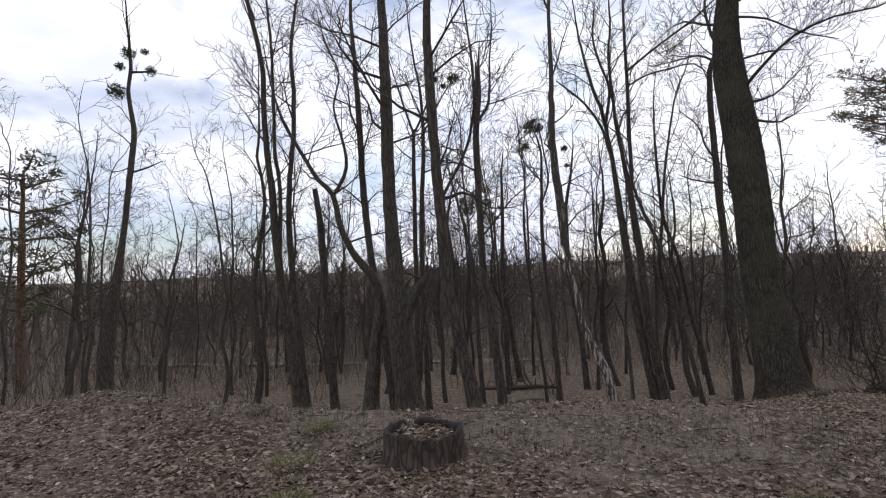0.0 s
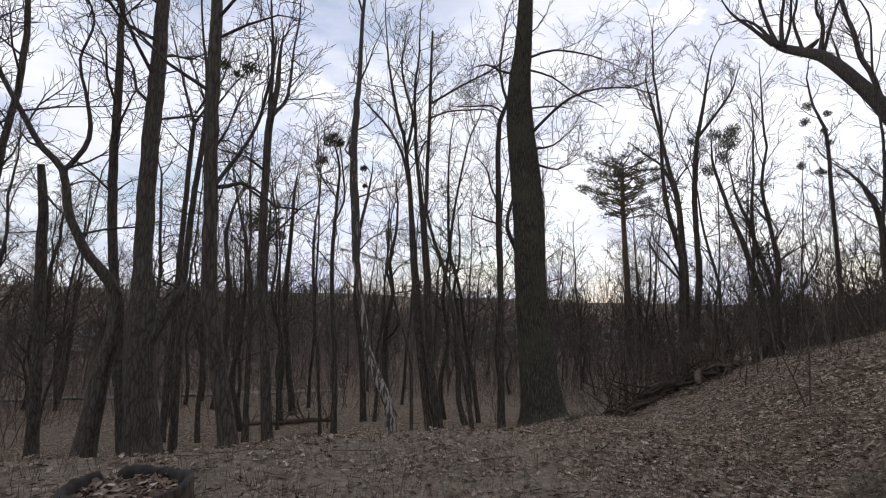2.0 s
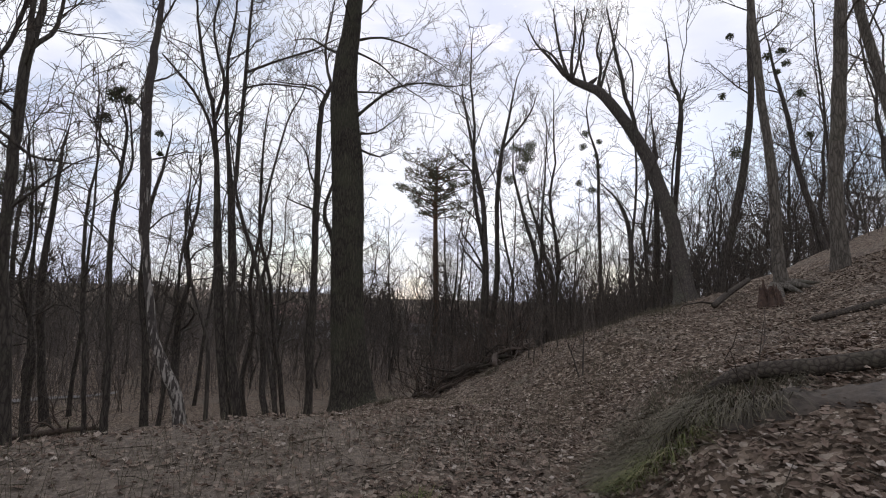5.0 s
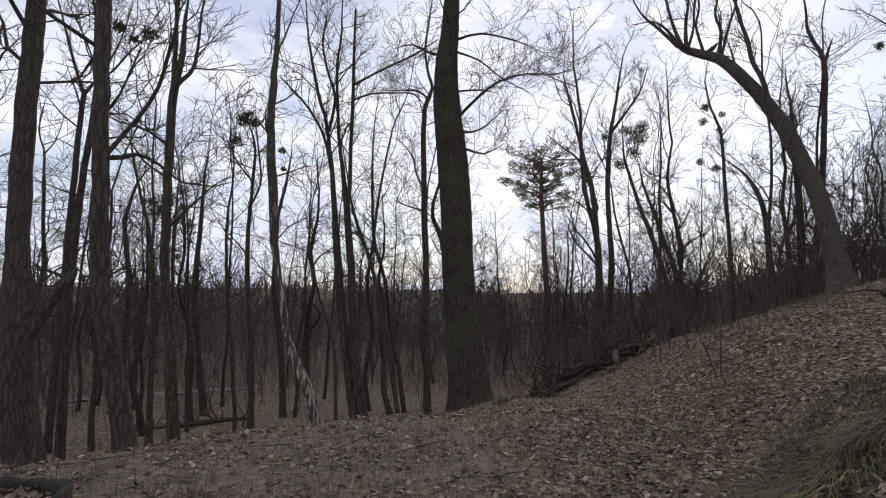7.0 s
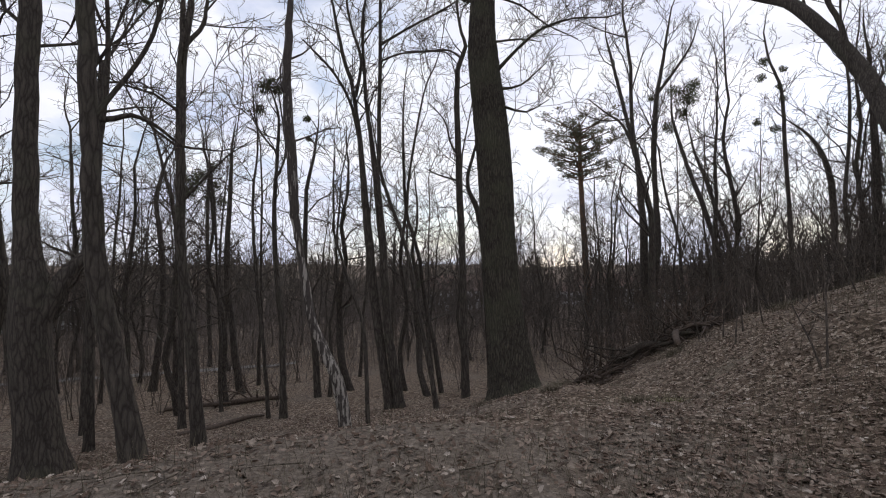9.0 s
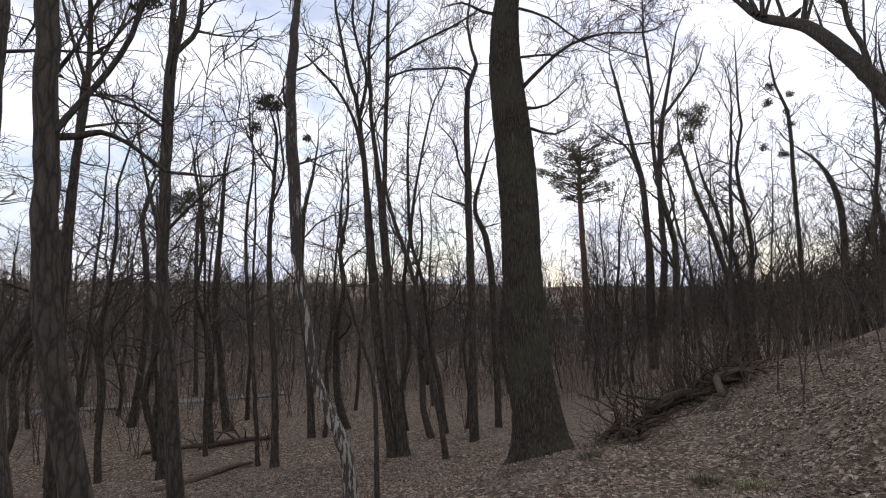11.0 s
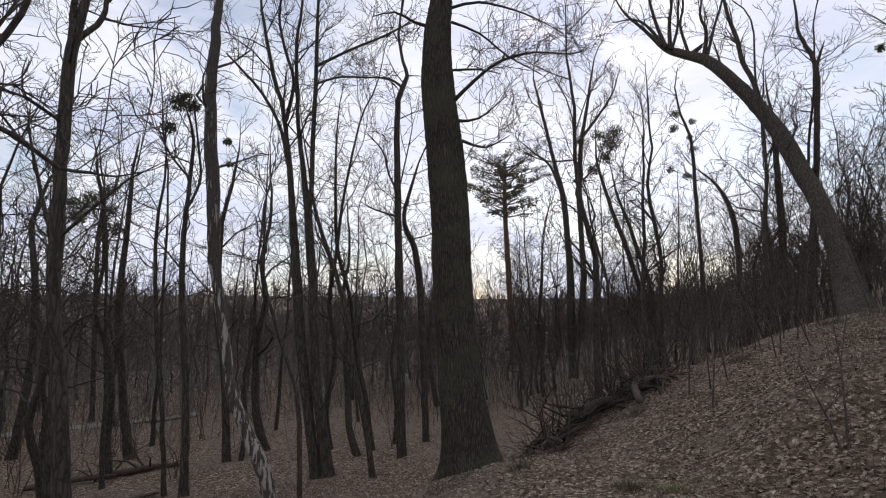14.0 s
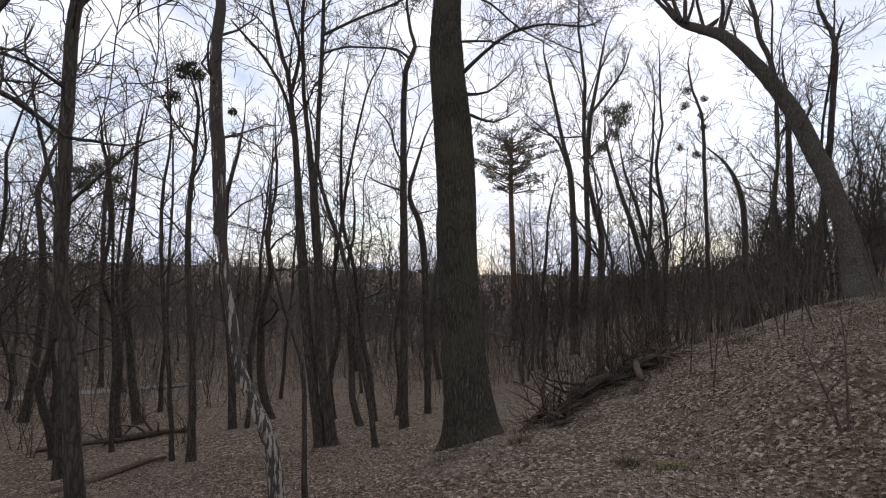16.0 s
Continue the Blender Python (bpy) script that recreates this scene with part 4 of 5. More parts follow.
t, _ = tree("slender_tree", "slender bare tree carrying balls of mistletoe", [[(20.15, 26.54, 0.93, 0.134), (20.13, 26.56, 2.74, 0.113), (20.12, 26.57, 4.9, 0.103), (20.07, 26.61, 7.73, 0.092), (20.07, 26.61, 9.66, 0.093), (19.99, 26.67, 10.98, 0.082), (19.68, 26.94, 12.37, 0.059), (19.52, 27.07, 13.93, 0.036)]],
    41, bare=0.45, limbs=12, limb_len=1.5, leader=1.4, tip=0.008)
mistletoe(t, [(19.5, 27.09, 12.35, 0.29), (19.37, 27.19, 11.51, 0.29), (19.99, 26.67, 10.88, 0.206), (20.09, 26.59, 10.18, 0.205), (19.17, 27.36, 9.17, 0.256), (19.79, 26.84, 8.68, 0.284), (20.11, 26.57, 11.77, 0.222)], 41)
tree("slanting_tree", "dark bare tree bending at its top", [[(22.07, 25.97, 0.92, 0.156), (22.04, 26, 2.73, 0.158), (22.02, 26.01, 4.88, 0.148), (21.96, 26.07, 6.13, 0.137), (21.72, 26.29, 7.43, 0.104), (21.31, 26.68, 8.46, 0.07), (20.78, 27.18, 9.22, 0.036)]],
    42, bare=0.5, limbs=10, limb_len=1.9, leader=1.8, tip=0.008)
tree("slender_tree", "straight bare tree on the hillside", [[(17.54, 19.46, 1.08, 0.145), (17.62, 19.36, 3.48, 0.139), (17.65, 19.34, 5.05, 0.132), (17.64, 19.34, 6.64, 0.116), (17.63, 19.35, 8.04, 0.084), (17.61, 19.38, 9.46, 0.051)]],
    43, bare=0.5, limbs=9, limb_len=1.8, leader=1.6)
t, _ = tree("slender_tree", "slender dark tree with mistletoe in its crown", [[(-2.48, 15.2, -2.14, 0.095), (-2.54, 15.19, -0.29, 0.069), (-2.68, 15.16, 1.33, 0.061), (-2.74, 15.15, 2.27, 0.057), (-2.74, 15.15, 2.99, 0.053), (-2.7, 15.16, 3.84, 0.045), (-2.68, 15.16, 4.59, 0.041), (-2.66, 15.16, 5.16, 0.032), (-2.76, 15.14, 5.56, 0.023), (-2.87, 15.12, 5.89, 0.014)]],
    44, bare=0.5, limbs=12, limb_len=1.1, leader=0.8, sides=12, up=0.16, extra=[
        ([(-2.7, 15.16, 3.6, 0.027), (-2.49, 15.2, 4.24, 0.027), (-2.56, 15.19, 4.98, 0.023), (-2.67, 15.16, 5.73, 0.014)], 11),
        ([(-2.7, 15.16, 4.27, 0.027), (-2.99, 15.09, 4.61, 0.022), (-3.22, 15.04, 5.01, 0.018), (-3.39, 15, 5.42, 0.009)], 11)])
mistletoe(t, [(-2.98, 15.09, 5.9, 0.208), (-3.13, 15.06, 5.32, 0.157), (-2.68, 15.16, 5.86, 0.161), (-2.83, 15.12, 6.06, 0.123), (-2, 15.31, 5.17, 0.107), (-1.94, 15.33, 4.66, 0.075)], 44)
t, _ = tree("bare_tree", "small tree overgrown with dark clumps of mistletoe", [[(-9.15, 28.27, -2.18, 0.106), (-9.31, 28.22, 1.15, 0.099), (-9.39, 28.19, 3.1, 0.091), (-9.4, 28.19, 4.58, 0.082), (-9.36, 28.2, 5.84, 0.055), (-9.35, 28.2, 7.11, 0.028)]],
    49, bare=0.4, limbs=12, limb_len=1.6, leader=1.0, tip=0.008)
mistletoe(t, [(-10.01, 27.98, 5.82, 0.636), (-10.22, 27.9, 5.37, 0.413), (-9.71, 28.08, 6.25, 0.445), (-9.19, 28.26, 6.67, 0.326), (-9.06, 28.31, 5.74, 0.351), (-8.8, 28.4, 4.96, 0.377), (-9.26, 28.23, 5.22, 0.323), (-10.44, 27.82, 5.97, 0.266)], 49)
for k, stem in enumerate([
    [(-2.93, 15.61, -2.41, 0.054), (-3.11, 15.65, -0.57, 0.048), (-3.33, 15.7, 1.24, 0.043), (-3.44, 15.73, 3.08, 0.037), (-3.33, 15.7, 4.34, 0.025)],
    [(-4.78, 15.0, -2.43, 0.086), (-4.82, 15.0, -1.18, 0.071), (-4.87, 15.02, 0.55, 0.066), (-4.95, 15.03, 1.87, 0.061), (-5.18, 15.09, 3.11, 0.045)],
    [(-2.21, 18.48, -2.68, 0.122), (-2.39, 18.52, -0.3, 0.093), (-2.67, 18.59, 1.54, 0.086), (-2.64, 18.58, 3.91, 0.063)],
    [(-5.14, 20.39, -2.89, 0.15), (-5.48, 20.46, -0.84, 0.109), (-5.74, 20.52, 1.5, 0.102), (-5.65, 20.5, 4.07, 0.077)],
    [(-8.86, 21.99, -3.05, 0.14), (-8.56, 21.92, -0.66, 0.115), (-8.54, 21.92, 1.45, 0.107), (-8.91, 22.0, 4.14, 0.081)]]):
    tree("slender_tree", "slender dark tree on the valley floor", [stem], 50 + k, bare=0.4, limbs=9, limb_len=1.6, leader=2.8, sides=10)


# ---- pines and ivy-green crowns ----
def pine(name, label, rows, crown, seed):
    """A tall bare stem with a flat-topped crown of needle clumps on spreading boughs."""
    rs = np.random.RandomState(seed)
    x0, y0 = rows[0][0], rows[0][1]
    z0 = landz(x0, y0)
    rows = [list(r) for r in rows]
    rows[0][2] = z0 - 0.2
    line = smooth_line(rows, 0.4)
    wood, pads = Tubes(), []
    trunk_tube(wood, line, 12, rs, 0.2)
    top = line[-1, 2]
    lo, wide, n = crown
    for j in range(n):
        f = (j + 0.5) / n
        z = lo + (top - lo) * f
        i = int(np.argmin(abs(line[:, 2] - z)))
        az = j * 2.4 + rs.uniform(-0.4, 0.4)
        reach = wide * (0.4 + 0.6 * math.sin(math.pi * (0.12 + 0.68 * f))) * rs.uniform(0.55, 1.1)
        p = line[i, :3]
        d = np.array([math.cos(az), math.sin(az), rs.uniform(0.15, 0.5)])
        pts = [p, p + d * reach * 0.5 + (0, 0, rs.uniform(-0.15, 0.1)), p + d * reach + (0, 0, rs.uniform(-0.1, 0.25))]
        wood.tube(pts, [0.07, 0.05, 0.02], 5)
        for s in range(4):
            q = p + d * reach * (0.5 + 0.17 * s) + rs.normal(0, 0.3, 3) * np.array([1, 1, 0.35]) + np.array([0, 0, 0.15])
            pads.append((q, rs.uniform(0.32, 0.62)))
    root = new(name)
    root.location = (x0, y0, z0)
    tagged(root, label, "tree")
    part("trunk", wood.mesh("trunk", BARK_PINE, True, (x0, y0, z0)), root, "reddish-brown pine bark")
    vs = []
    for q, r in pads:
        m = 42
        v = rs.normal(0, 1, (m, 3))
        v /= np.linalg.norm(v, axis=1)[:, None]
        c = q + v * (r * rs.uniform(0.2, 1, m) ** 0.6)[:, None] * np.array([1, 1, 0.55])
        a = v * np.array([1, 1, 0.5]) + rs.normal(0, 0.5, (m, 3)) + np.array([0, 0, 0.4])
        a /= np.linalg.norm(a, axis=1)[:, None]
        b = np.cross(a, rs.normal(0, 1, (m, 3)))
        b /= np.linalg.norm(b, axis=1)[:, None]
        vs.append(np.stack([c - a * 0.13, c + b * 0.035, c + a * 0.13, c - b * 0.035], 1).reshape(-1, 3))
    v = np.concatenate(vs) - np.array([x0, y0, z0])
    part("crown", quad_mesh("crown", v, np.arange(len(v)).reshape(-1, 4), NEEDLE, False), root, "dark green clumps of pine needles")
    return root


pine("pine_tree", "tall pine with a rounded layered crown", [(15.9, 43.5, -3.4, 0.332), (15.6, 43.6, 3.85, 0.24), (15.4, 43.7, 10.2, 0.194), (15.5, 43.7, 13.9, 0.08)], (8.9, 4.3, 46), 61)
pine("pine_tree", "green pine at the edge of the clearing", [(-26.5, 13.2, -3.0, 0.2), (-26.5, 13.2, 3.0, 0.15), (-26.4, 13.2, 7.2, 0.05)], (0.0, 2.4, 22), 63)


# ---- the rest of the wood: a few kinds of bare tree, repeated ----
def template(seed, height, radius, last, crooked):
    rs = np.random.RandomState(seed)
    wood, twigs = Tubes(), Tubes()
    n = 7
    rows, x, y = [], 0.0, 0.0
    for i in range(n):
        rows.append((x, y, -0.3 + height * 0.72 * i / (n - 1), radius * (1 - 0.62 * i / (n - 1))))
        x += rs.normal(0, crooked)
        y += rs.normal(0, crooked)
    line = smooth_line(rows, 0.6)
    trunk_tube(wood, line, 9, rs, 0.3)
    for j in range(11):
        t = 0.36 + 0.6 * (j + rs.uniform(0, 0.8)) / 11
        i = min(len(line) - 2, int(t * len(line)))
        az, el = rs.uniform(0, 6.28), rs.uniform(0.35, 1.05)
        d = np.array([math.cos(az) * math.cos(el), math.sin(az) * math.cos(el), math.sin(el)])
        grow(wood, twigs, rs, line[i, :3], d, height * rs.uniform(0.13, 0.26), min(line[i, 3] * 0.45, 0.05), 1, last, 0.09, 0.28, (6, 4, 3, 3, 3), 0.008, 0.6)
    grow(wood, twigs, rs, line[-1, :3], np.array([0, 0, 1.0]), height * 0.3, line[-1, 3], 0, last, 0.1, 0.14, (6, 4, 3, 3, 3), 0.008, 0.6)
    return wood.mesh("trunk", BARK, True), twigs.mesh("crown", TWIG, True)


kinds = [template(70 + k, 12.5 + 0.7 * k, (0.1, 0.13, 0.085, 0.15, 0.11, 0.075)[k], 3, (0.12, 0.2, 0.1, 0.16, 0.3, 0.14)[k]) for k in range(6)]
firsts = {}
rs = np.random.RandomState(5)
placed, distant = [], []
# heading from the path, distance, both spread unevenly; the sight lines to the pine and the bowed tree stay free
for _ in range(1500):
    if len(placed) >= 175:
        break
    a = radians(rs.uniform(-78, 68))
    d = 14 + 50 * rs.uniform(0, 1) ** 1.15
    x, y = 0.4 + d * math.sin(a), 2.5 + d * math.cos(a)
    deg = math.degrees(a)
    if 16.8 < deg < 21 and d < 46 or 14 < deg < 24 and d < 24 or 38 < deg < 52 and d < 18 or deg < 12 and rs.uniform() < 0.15:
        continue
    if y < 9 and x < 0 and d < 20 or (x > 4 and d < 19 and y < 15):
        continue
    if any((x - px) ** 2 + (y - py) ** 2 < (1.6 if d < 25 else 2.2) ** 2 for px, py in placed):
        continue
    placed.append((x, y))
    if d > 38:
        distant.append((x, y))
        continue
    k = rs.randint(6)
    s = rs.uniform(0.75, 1.05) * (0.95 if deg > 14 else 0.84)
    m = pose(x, y, landz(x, y), rs.uniform(-4, 4), rs.uniform(-4, 4), rs.uniform(0, 360))
    if k not in firsts:
        root = new("bare_tree")
        tagged(root, "bare dark forest tree with thin upright twigs", "tree", "trees of the wood")
        part("trunk", kinds[k][0], root)
        part("crown", kinds[k][1], root)
        firsts[k] = root
        root.matrix_basis = m @ Matrix.Diagonal((s, s, s, 1))
    else:
        c = copy_thing(firsts[k], m)
        c.scale = (s, s, s)
fill = np.random.RandomState(83)
for k in range(30):
    a, d = radians(fill.uniform(-66, 13)), 14.5 + 21 * fill.uniform(0, 1)
    x, y = 0.4 + d * math.sin(a), 2.5 + d * math.cos(a)
    if any((x - px) ** 2 + (y - py) ** 2 < 1.2 for px, py in placed):
        continue
    placed.append((x, y))
    s = fill.uniform(0.4, 0.7)
    c = copy_thing(firsts[(0, 1, 3, 4)[k % 4]], pose(x, y, landz(x, y), fill.uniform(-5, 5), fill.uniform(-5, 5), fill.uniform(0, 360)))
    c.scale = (s * 1.4, s * 1.4, s)
for k in range(9):
    x, y = rs.uniform(-22, 22), rs.uniform(-24, -7)
    c = copy_thing(firsts[k % 6], pose(x, y, landz(x, y), 0, 0, rs.uniform(0, 360)))


# thin young trees crowding the hillside and the foot of the slope
def young(seed, height, radius):
    rs = np.random.RandomState(seed)
    wood, twigs = Tubes(), Tubes()
    rows = [(rs.normal(0, 0.1) * i, rs.normal(0, 0.1) * i, -0.2 + height * 0.5 * i / 4, radius * (1 - 0.15 * i)) for i in range(5)]
    line = smooth_line(rows, 0.8)
    trunk_tube(wood, line, 7, rs, 0.2)
    for j in range(13):
        i = min(len(line) - 2, int((0.32 + 0.66 * (j + rs.uniform(0, 0.9)) / 13) * len(line)))
        az, el = rs.uniform(0, 6.28), rs.uniform(0.25, 1.1)
        d = np.array([math.cos(az) * math.cos(el), math.sin(az) * math.cos(el), math.sin(el)])
        grow(wood, twigs, rs, line[i, :3], d, height * rs.uniform(0.16, 0.34), min(line[i, 3] * 0.45, 0.026), 1, 3, 0.1, 0.3, (5, 4, 3, 3, 3), 0.0095, 0.46)
    for _ in range(2):
        grow(wood, twigs, rs, line[-1, :3], np.array([rs.normal(0, 0.25), rs.normal(0, 0.25), 1.0]), height * rs.uniform(0.35, 0.5), line[-1, 3] * 0.8, 0, 3, 0.08, 0.2, (5, 4, 3, 3, 3), 0.0095, 0.46)
    return wood.mesh("trunk", BARK, True), twigs.mesh("crown", TWIG, True)


youngs = [young(130 + k, (7.5, 9.0, 6.0, 8.0)[k], (0.06, 0.075, 0.05, 0.065)[k]) for k in range(4)]
first = {}
rs = np.random.RandomState(59)
for k in range(4):
    first[k] = tagged(new("young_tree"), "thin bare young tree crowding the hillside", "tree", "young trees")
    part("trunk", youngs[k][0], first[k])
    part("crown", youngs[k][1], first[k])
for c, (x, y) in enumerate(distant):
    s = rs.uniform(1.0, 1.45)
    far_tree = copy_thing(first[c % 4], pose(x, y, landz(x, y), rs.uniform(-4, 4), rs.uniform(-4, 4), rs.uniform(0, 360)))
    far_tree.scale = (s, s, s)
    far_tree.name = "bare_tree"
    tagged(far_tree, "bare dark forest tree with thin upright twigs", "tree", "trees of the wood")
fresh = set(first)
for c in range(260):
    deg = rs.uniform(10, 64) if c % 3 else rs.uniform(-62, 20)
    a = radians(deg)
    d = rs.uniform(21, 46) if deg > 20 else rs.uniform(24, 50)
    x, y = 0.4 + d * math.sin(a), 2.5 + d * math.cos(a)
    m, s, k = pose(x, y, landz(x, y), rs.uniform(-7, 7), rs.uniform(-7, 7), rs.uniform(0, 360)), rs.uniform(0.7, 1.15), c % 4
    if k in fresh:
        fresh.discard(k)
        first[k].matrix_basis = m @ Matrix.Diagonal((s, s, s, 1))
    else:
        copy_thing(first[k], m).scale = (s, s, s)


# ---- undergrowth: thin bare shrubs and saplings ----
def shrub_mesh(seed, height, stems):
    rs = np.random.RandomState(seed)
    t, f = Tubes(), Tubes()
    for s in range(stems):
        az = rs.uniform(0, 6.28)
        d = np.array([math.cos(az) * 0.35, math.sin(az) * 0.35, 1.0])
        grow(f, f, rs, np.array([rs.normal(0, 0.1), rs.normal(0, 0.1), -0.05]), d / np.linalg.norm(d), height * rs.uniform(0.6, 1), 0.011, 1, 3, 0.1, 0.14, (5, 4, 3, 3, 3), 0.0035, 0.7)
    return f.mesh("shrub", TWIG, True)


shrubs = [shrub_mesh(90 + k, (2.2, 2.8, 1.8, 3.2)[k], (4, 3, 5, 4)[k]) for k in range(4)]
count = 0
for _ in range(1200):
    if count >= 120:
        break
    a = radians(rs.uniform(-60, 62))
    d = 15 + 36 * rs.uniform(0, 1) ** 1.2
    if math.degrees(a) > 34 and count % 2:
        d = rs.uniform(17, 26)
    x, y = 0.4 + d * math.sin(a), 2.5 + d * math.cos(a)
    if x > 4 and d < 16:
        continue
    ob = new("shrub", shrubs[count % 4])
    s = rs.uniform(0.7, 1.25)
    ob.matrix_basis = pose(x, y, landz(x, y), 0, 0, rs.uniform(0, 360)) @ Matrix.Diagonal((s, s, s, 1))
    tagged(ob, "bare thin-stemmed shrub on the wooded slope", "shrub", "undergrowth")
    count += 1


def sapling(x, y, height, seed, lean=(0.0, 0.0), r=0.014):
    rs = np.random.RandomState(seed)
    f = Tubes()
    d = np.array([lean[0], lean[1], 1.0])
    p = np.array([0, 0, -0.05])
    grow(f, f, rs, p, d / np.linalg.norm(d), height, r, 1, 3, 0.02, 0.07, (6, 5, 4, 3, 3), 0.0028, 0.8)
    ob = new("sapling", f.mesh("sapling", TWIG, True))
    ob.location = (x, y, landz(x, y))
    return tagged(ob, "small bare sapling with forking twigs in the leaves", "sapling", "saplings on the slope")


sapling(4.72, 7.35, 1.25, 101, (-0.12, 0.0))
sapling(4.7, 7.38, 0.9, 102, (-0.4, 0.1))
sapling(6.0, 10.4, 1.7, 103)
sapling(5.3, 9.6, 1.1, 104, (0.1, 0.0))
sapling(7.6, 10.6, 1.5, 105)
sapling(3.0, 3.55, 0.6, 106, (0.0, 0.1), 0.005)
sapling(9.0, 11.5, 1.8, 107)
sapling(10.4, 12.2, 1.6, 108)
sapling(8.3, 13.4, 1.6, 109)


ridge = np.random.RandomState(53)
for k in range(46):
    f = ridge.uniform(0, 1)
    x, y = 5.5 + 8.5 * f + ridge.normal(0, 0.7), 11.2 + 3.6 * f + ridge.normal(0, 1.3)
    if (x - 6.9) ** 2 + (y - 11.6) ** 2 < 0.6 or y < 10:
        continue
    sapling(x, y, ridge.uniform(0.8, 2.6), 400 + k, (ridge.normal(0, 0.15), ridge.normal(0, 0.15)))


# ---- the hollow stump on the shelf ----
def stump(x, y):
    z0 = landz(x, y)
    root = new("tree_stump")
    root.location = (x, y, z0)
    tagged(root, "weathered hollow tree stump filled with dead leaves", "stump")
    rs = np.random.RandomState(7)
    sides, levels = 96, 14
    ang = np.arange(sides) * (2 * math.pi / sides)
    flutes = 0.012 * np.sin(ang * 4 + 1) + 0.005 * np.sin(ang * 11 + 2.2) - 0.006 * (np.abs(np.sin(ang * 4.5 + 0.6)) < 0.06)
    rimz = 0.205 + 0.016 * np.sin(ang * 3 + 0.5) + 0.004 * np.sin(ang * 11) + rs.normal(0, 0.003, sides)
    gap = np.exp(-((np.angle(np.exp(1j * (ang - radians(139)))) / 0.11) ** 2))
    rimz = rimz - 0.17 * gap - 0.005 * np.sin(ang - 0.47)
    rings = []
    for i in range(levels):
        f = i / (levels - 1)
        r = 0.335 + flutes * (1.2 - 0.4 * f) + 0.06 * (1 - f) ** 3 * (1 + 0.6 * np.sin(ang * 5 + 0.3)) + rs.normal(0, 0.0015, sides)
        rings.append(np.stack([r * np.cos(ang), r * np.sin(ang), -0.08 + (rimz + 0.08) * f], -1))
    lip = [rings[-1]]
    for dr, dz in ((0.012, 0.006), (0.03, 0.0), (0.045, -0.015), (0.05, -0.05), (0.055, -0.13)):
        r = 0.335 + flutes * 0.8 - dr + rs.normal(0, 0.003, sides)
        lip.append(np.stack([r * np.cos(ang), r * np.sin(ang), rimz + dz + rs.normal(0, 0.003, sides)], -1))
    j = np.arange(sides)[None]
    k = (j + 1) % sides
    for name, rows, mat, label in (("shell", rings, STUMPWOOD, "cracked grey-brown bark shell"), ("rim", lip, CHAR, "dark decayed rim")):
        i = np.arange(len(rows) - 1)[:, None] * sides
        part(name, quad_mesh(name, np.concatenate(rows), np.stack([i + j, i + k, i + sides + k, i + sides + j], -1).reshape(-1, 4), mat), root, label)
    # rotten fill, slightly heaped
    rr = np.linspace(0.002, 0.295, 10)
    fill = np.stack([rr[:, None] * np.cos(ang)[None], rr[:, None] * np.sin(ang)[None], 0.15 - 0.25 * (rr[:, None] - 0.05) ** 2 + rs.normal(0, 0.004, (10, sides))], -1).reshape(-1, 3)
    i = np.arange(9)[:, None] * sides
    part("rotten_core", quad_mesh("rotten_core", fill, np.stack([i + j, i + k, i + sides + k, i + sides + j], -1).reshape(-1, 4), ROTTEN), root, "dark rotten wood core")
    return x, y, z0


STUMP = stump(-1.29, 4.34)


# ---- dead wood on the ground ----
def log(name, label, rows, seed, mat=None, branches=0, sides=14, lift=0.6):
    """A fallen stem lying along the ground; rows of x, y, radius and height above the ground."""
    rs = np.random.RandomState(seed)
    pts = [(x, y, landz(x, y) + r * lift + h, r) for x, y, r, h in rows]
    line = smooth_line(pts, 0.12)
    origin = line[0, :3].copy()
    t = Tubes()
    d = np.gradient(line[:, :3], axis=0)
    d /= np.linalg.norm(d, axis=1)[:, None]
    a = np.cross(d, np.array([0, 0.05, 1.0]))
    a /= np.linalg.norm(a, axis=1)[:, None]
    b = np.cross(d, a)
    ang = np.arange(sides) * (2 * math.pi / sides)
    ln = np.arange(len(line))[:, None] * 0.12
    rr = line[:, 3][:, None] * (1 + 0.07 * np.sin(2 * ang[None] + ln * 0.9) + 0.05 * np.sin(3 * ang[None] - ln * 1.7 + seed) + 0.06 * np.sin(ln * 2.3 + seed) + rs.normal(0, 0.012, (len(line), sides)))
    verts = line[:, None, :3] + (a[:, None] * np.cos(ang)[None, :, None] + b[:, None] * np.sin(ang)[None, :, None]) * rr[:, :, None]
    ends = [line[0, :3] - d[0] * 0.02, line[-1, :3] + d[-1] * 0.02]
    verts = np.concatenate([np.repeat(ends[0][None, None], sides, 1), verts, np.repeat(ends[1][None, None], sides, 1)])
    i = np.arange(len(verts) - 1)[:, None] * sides
    j = np.arange(sides)[None]
    k = (j + 1) % sides
    t.add(verts.reshape(-1, 3), np.stack([i + j, i + k, i + sides + k, i + sides + j], -1).reshape(-1, 4))
    for _ in range(branches):
        i = rs.randint(1, len(line) - 1)
        dd = rs.normal(0, 1, 3) + np.array([0, 0, 0.8])
        grow(t, t, rs, line[i, :3], dd / np.linalg.norm(dd), rs.uniform(0.4, 1.3), line[i, 3] * 0.4, 1, 3, -0.02, 0.25, (6, 5, 4, 3, 3), 0.004, 0.6)
    ob = new(name, t.mesh(name, mat or LOGWOOD, True, origin))
    ob.location = origin
    return tagged(ob, label, "log")


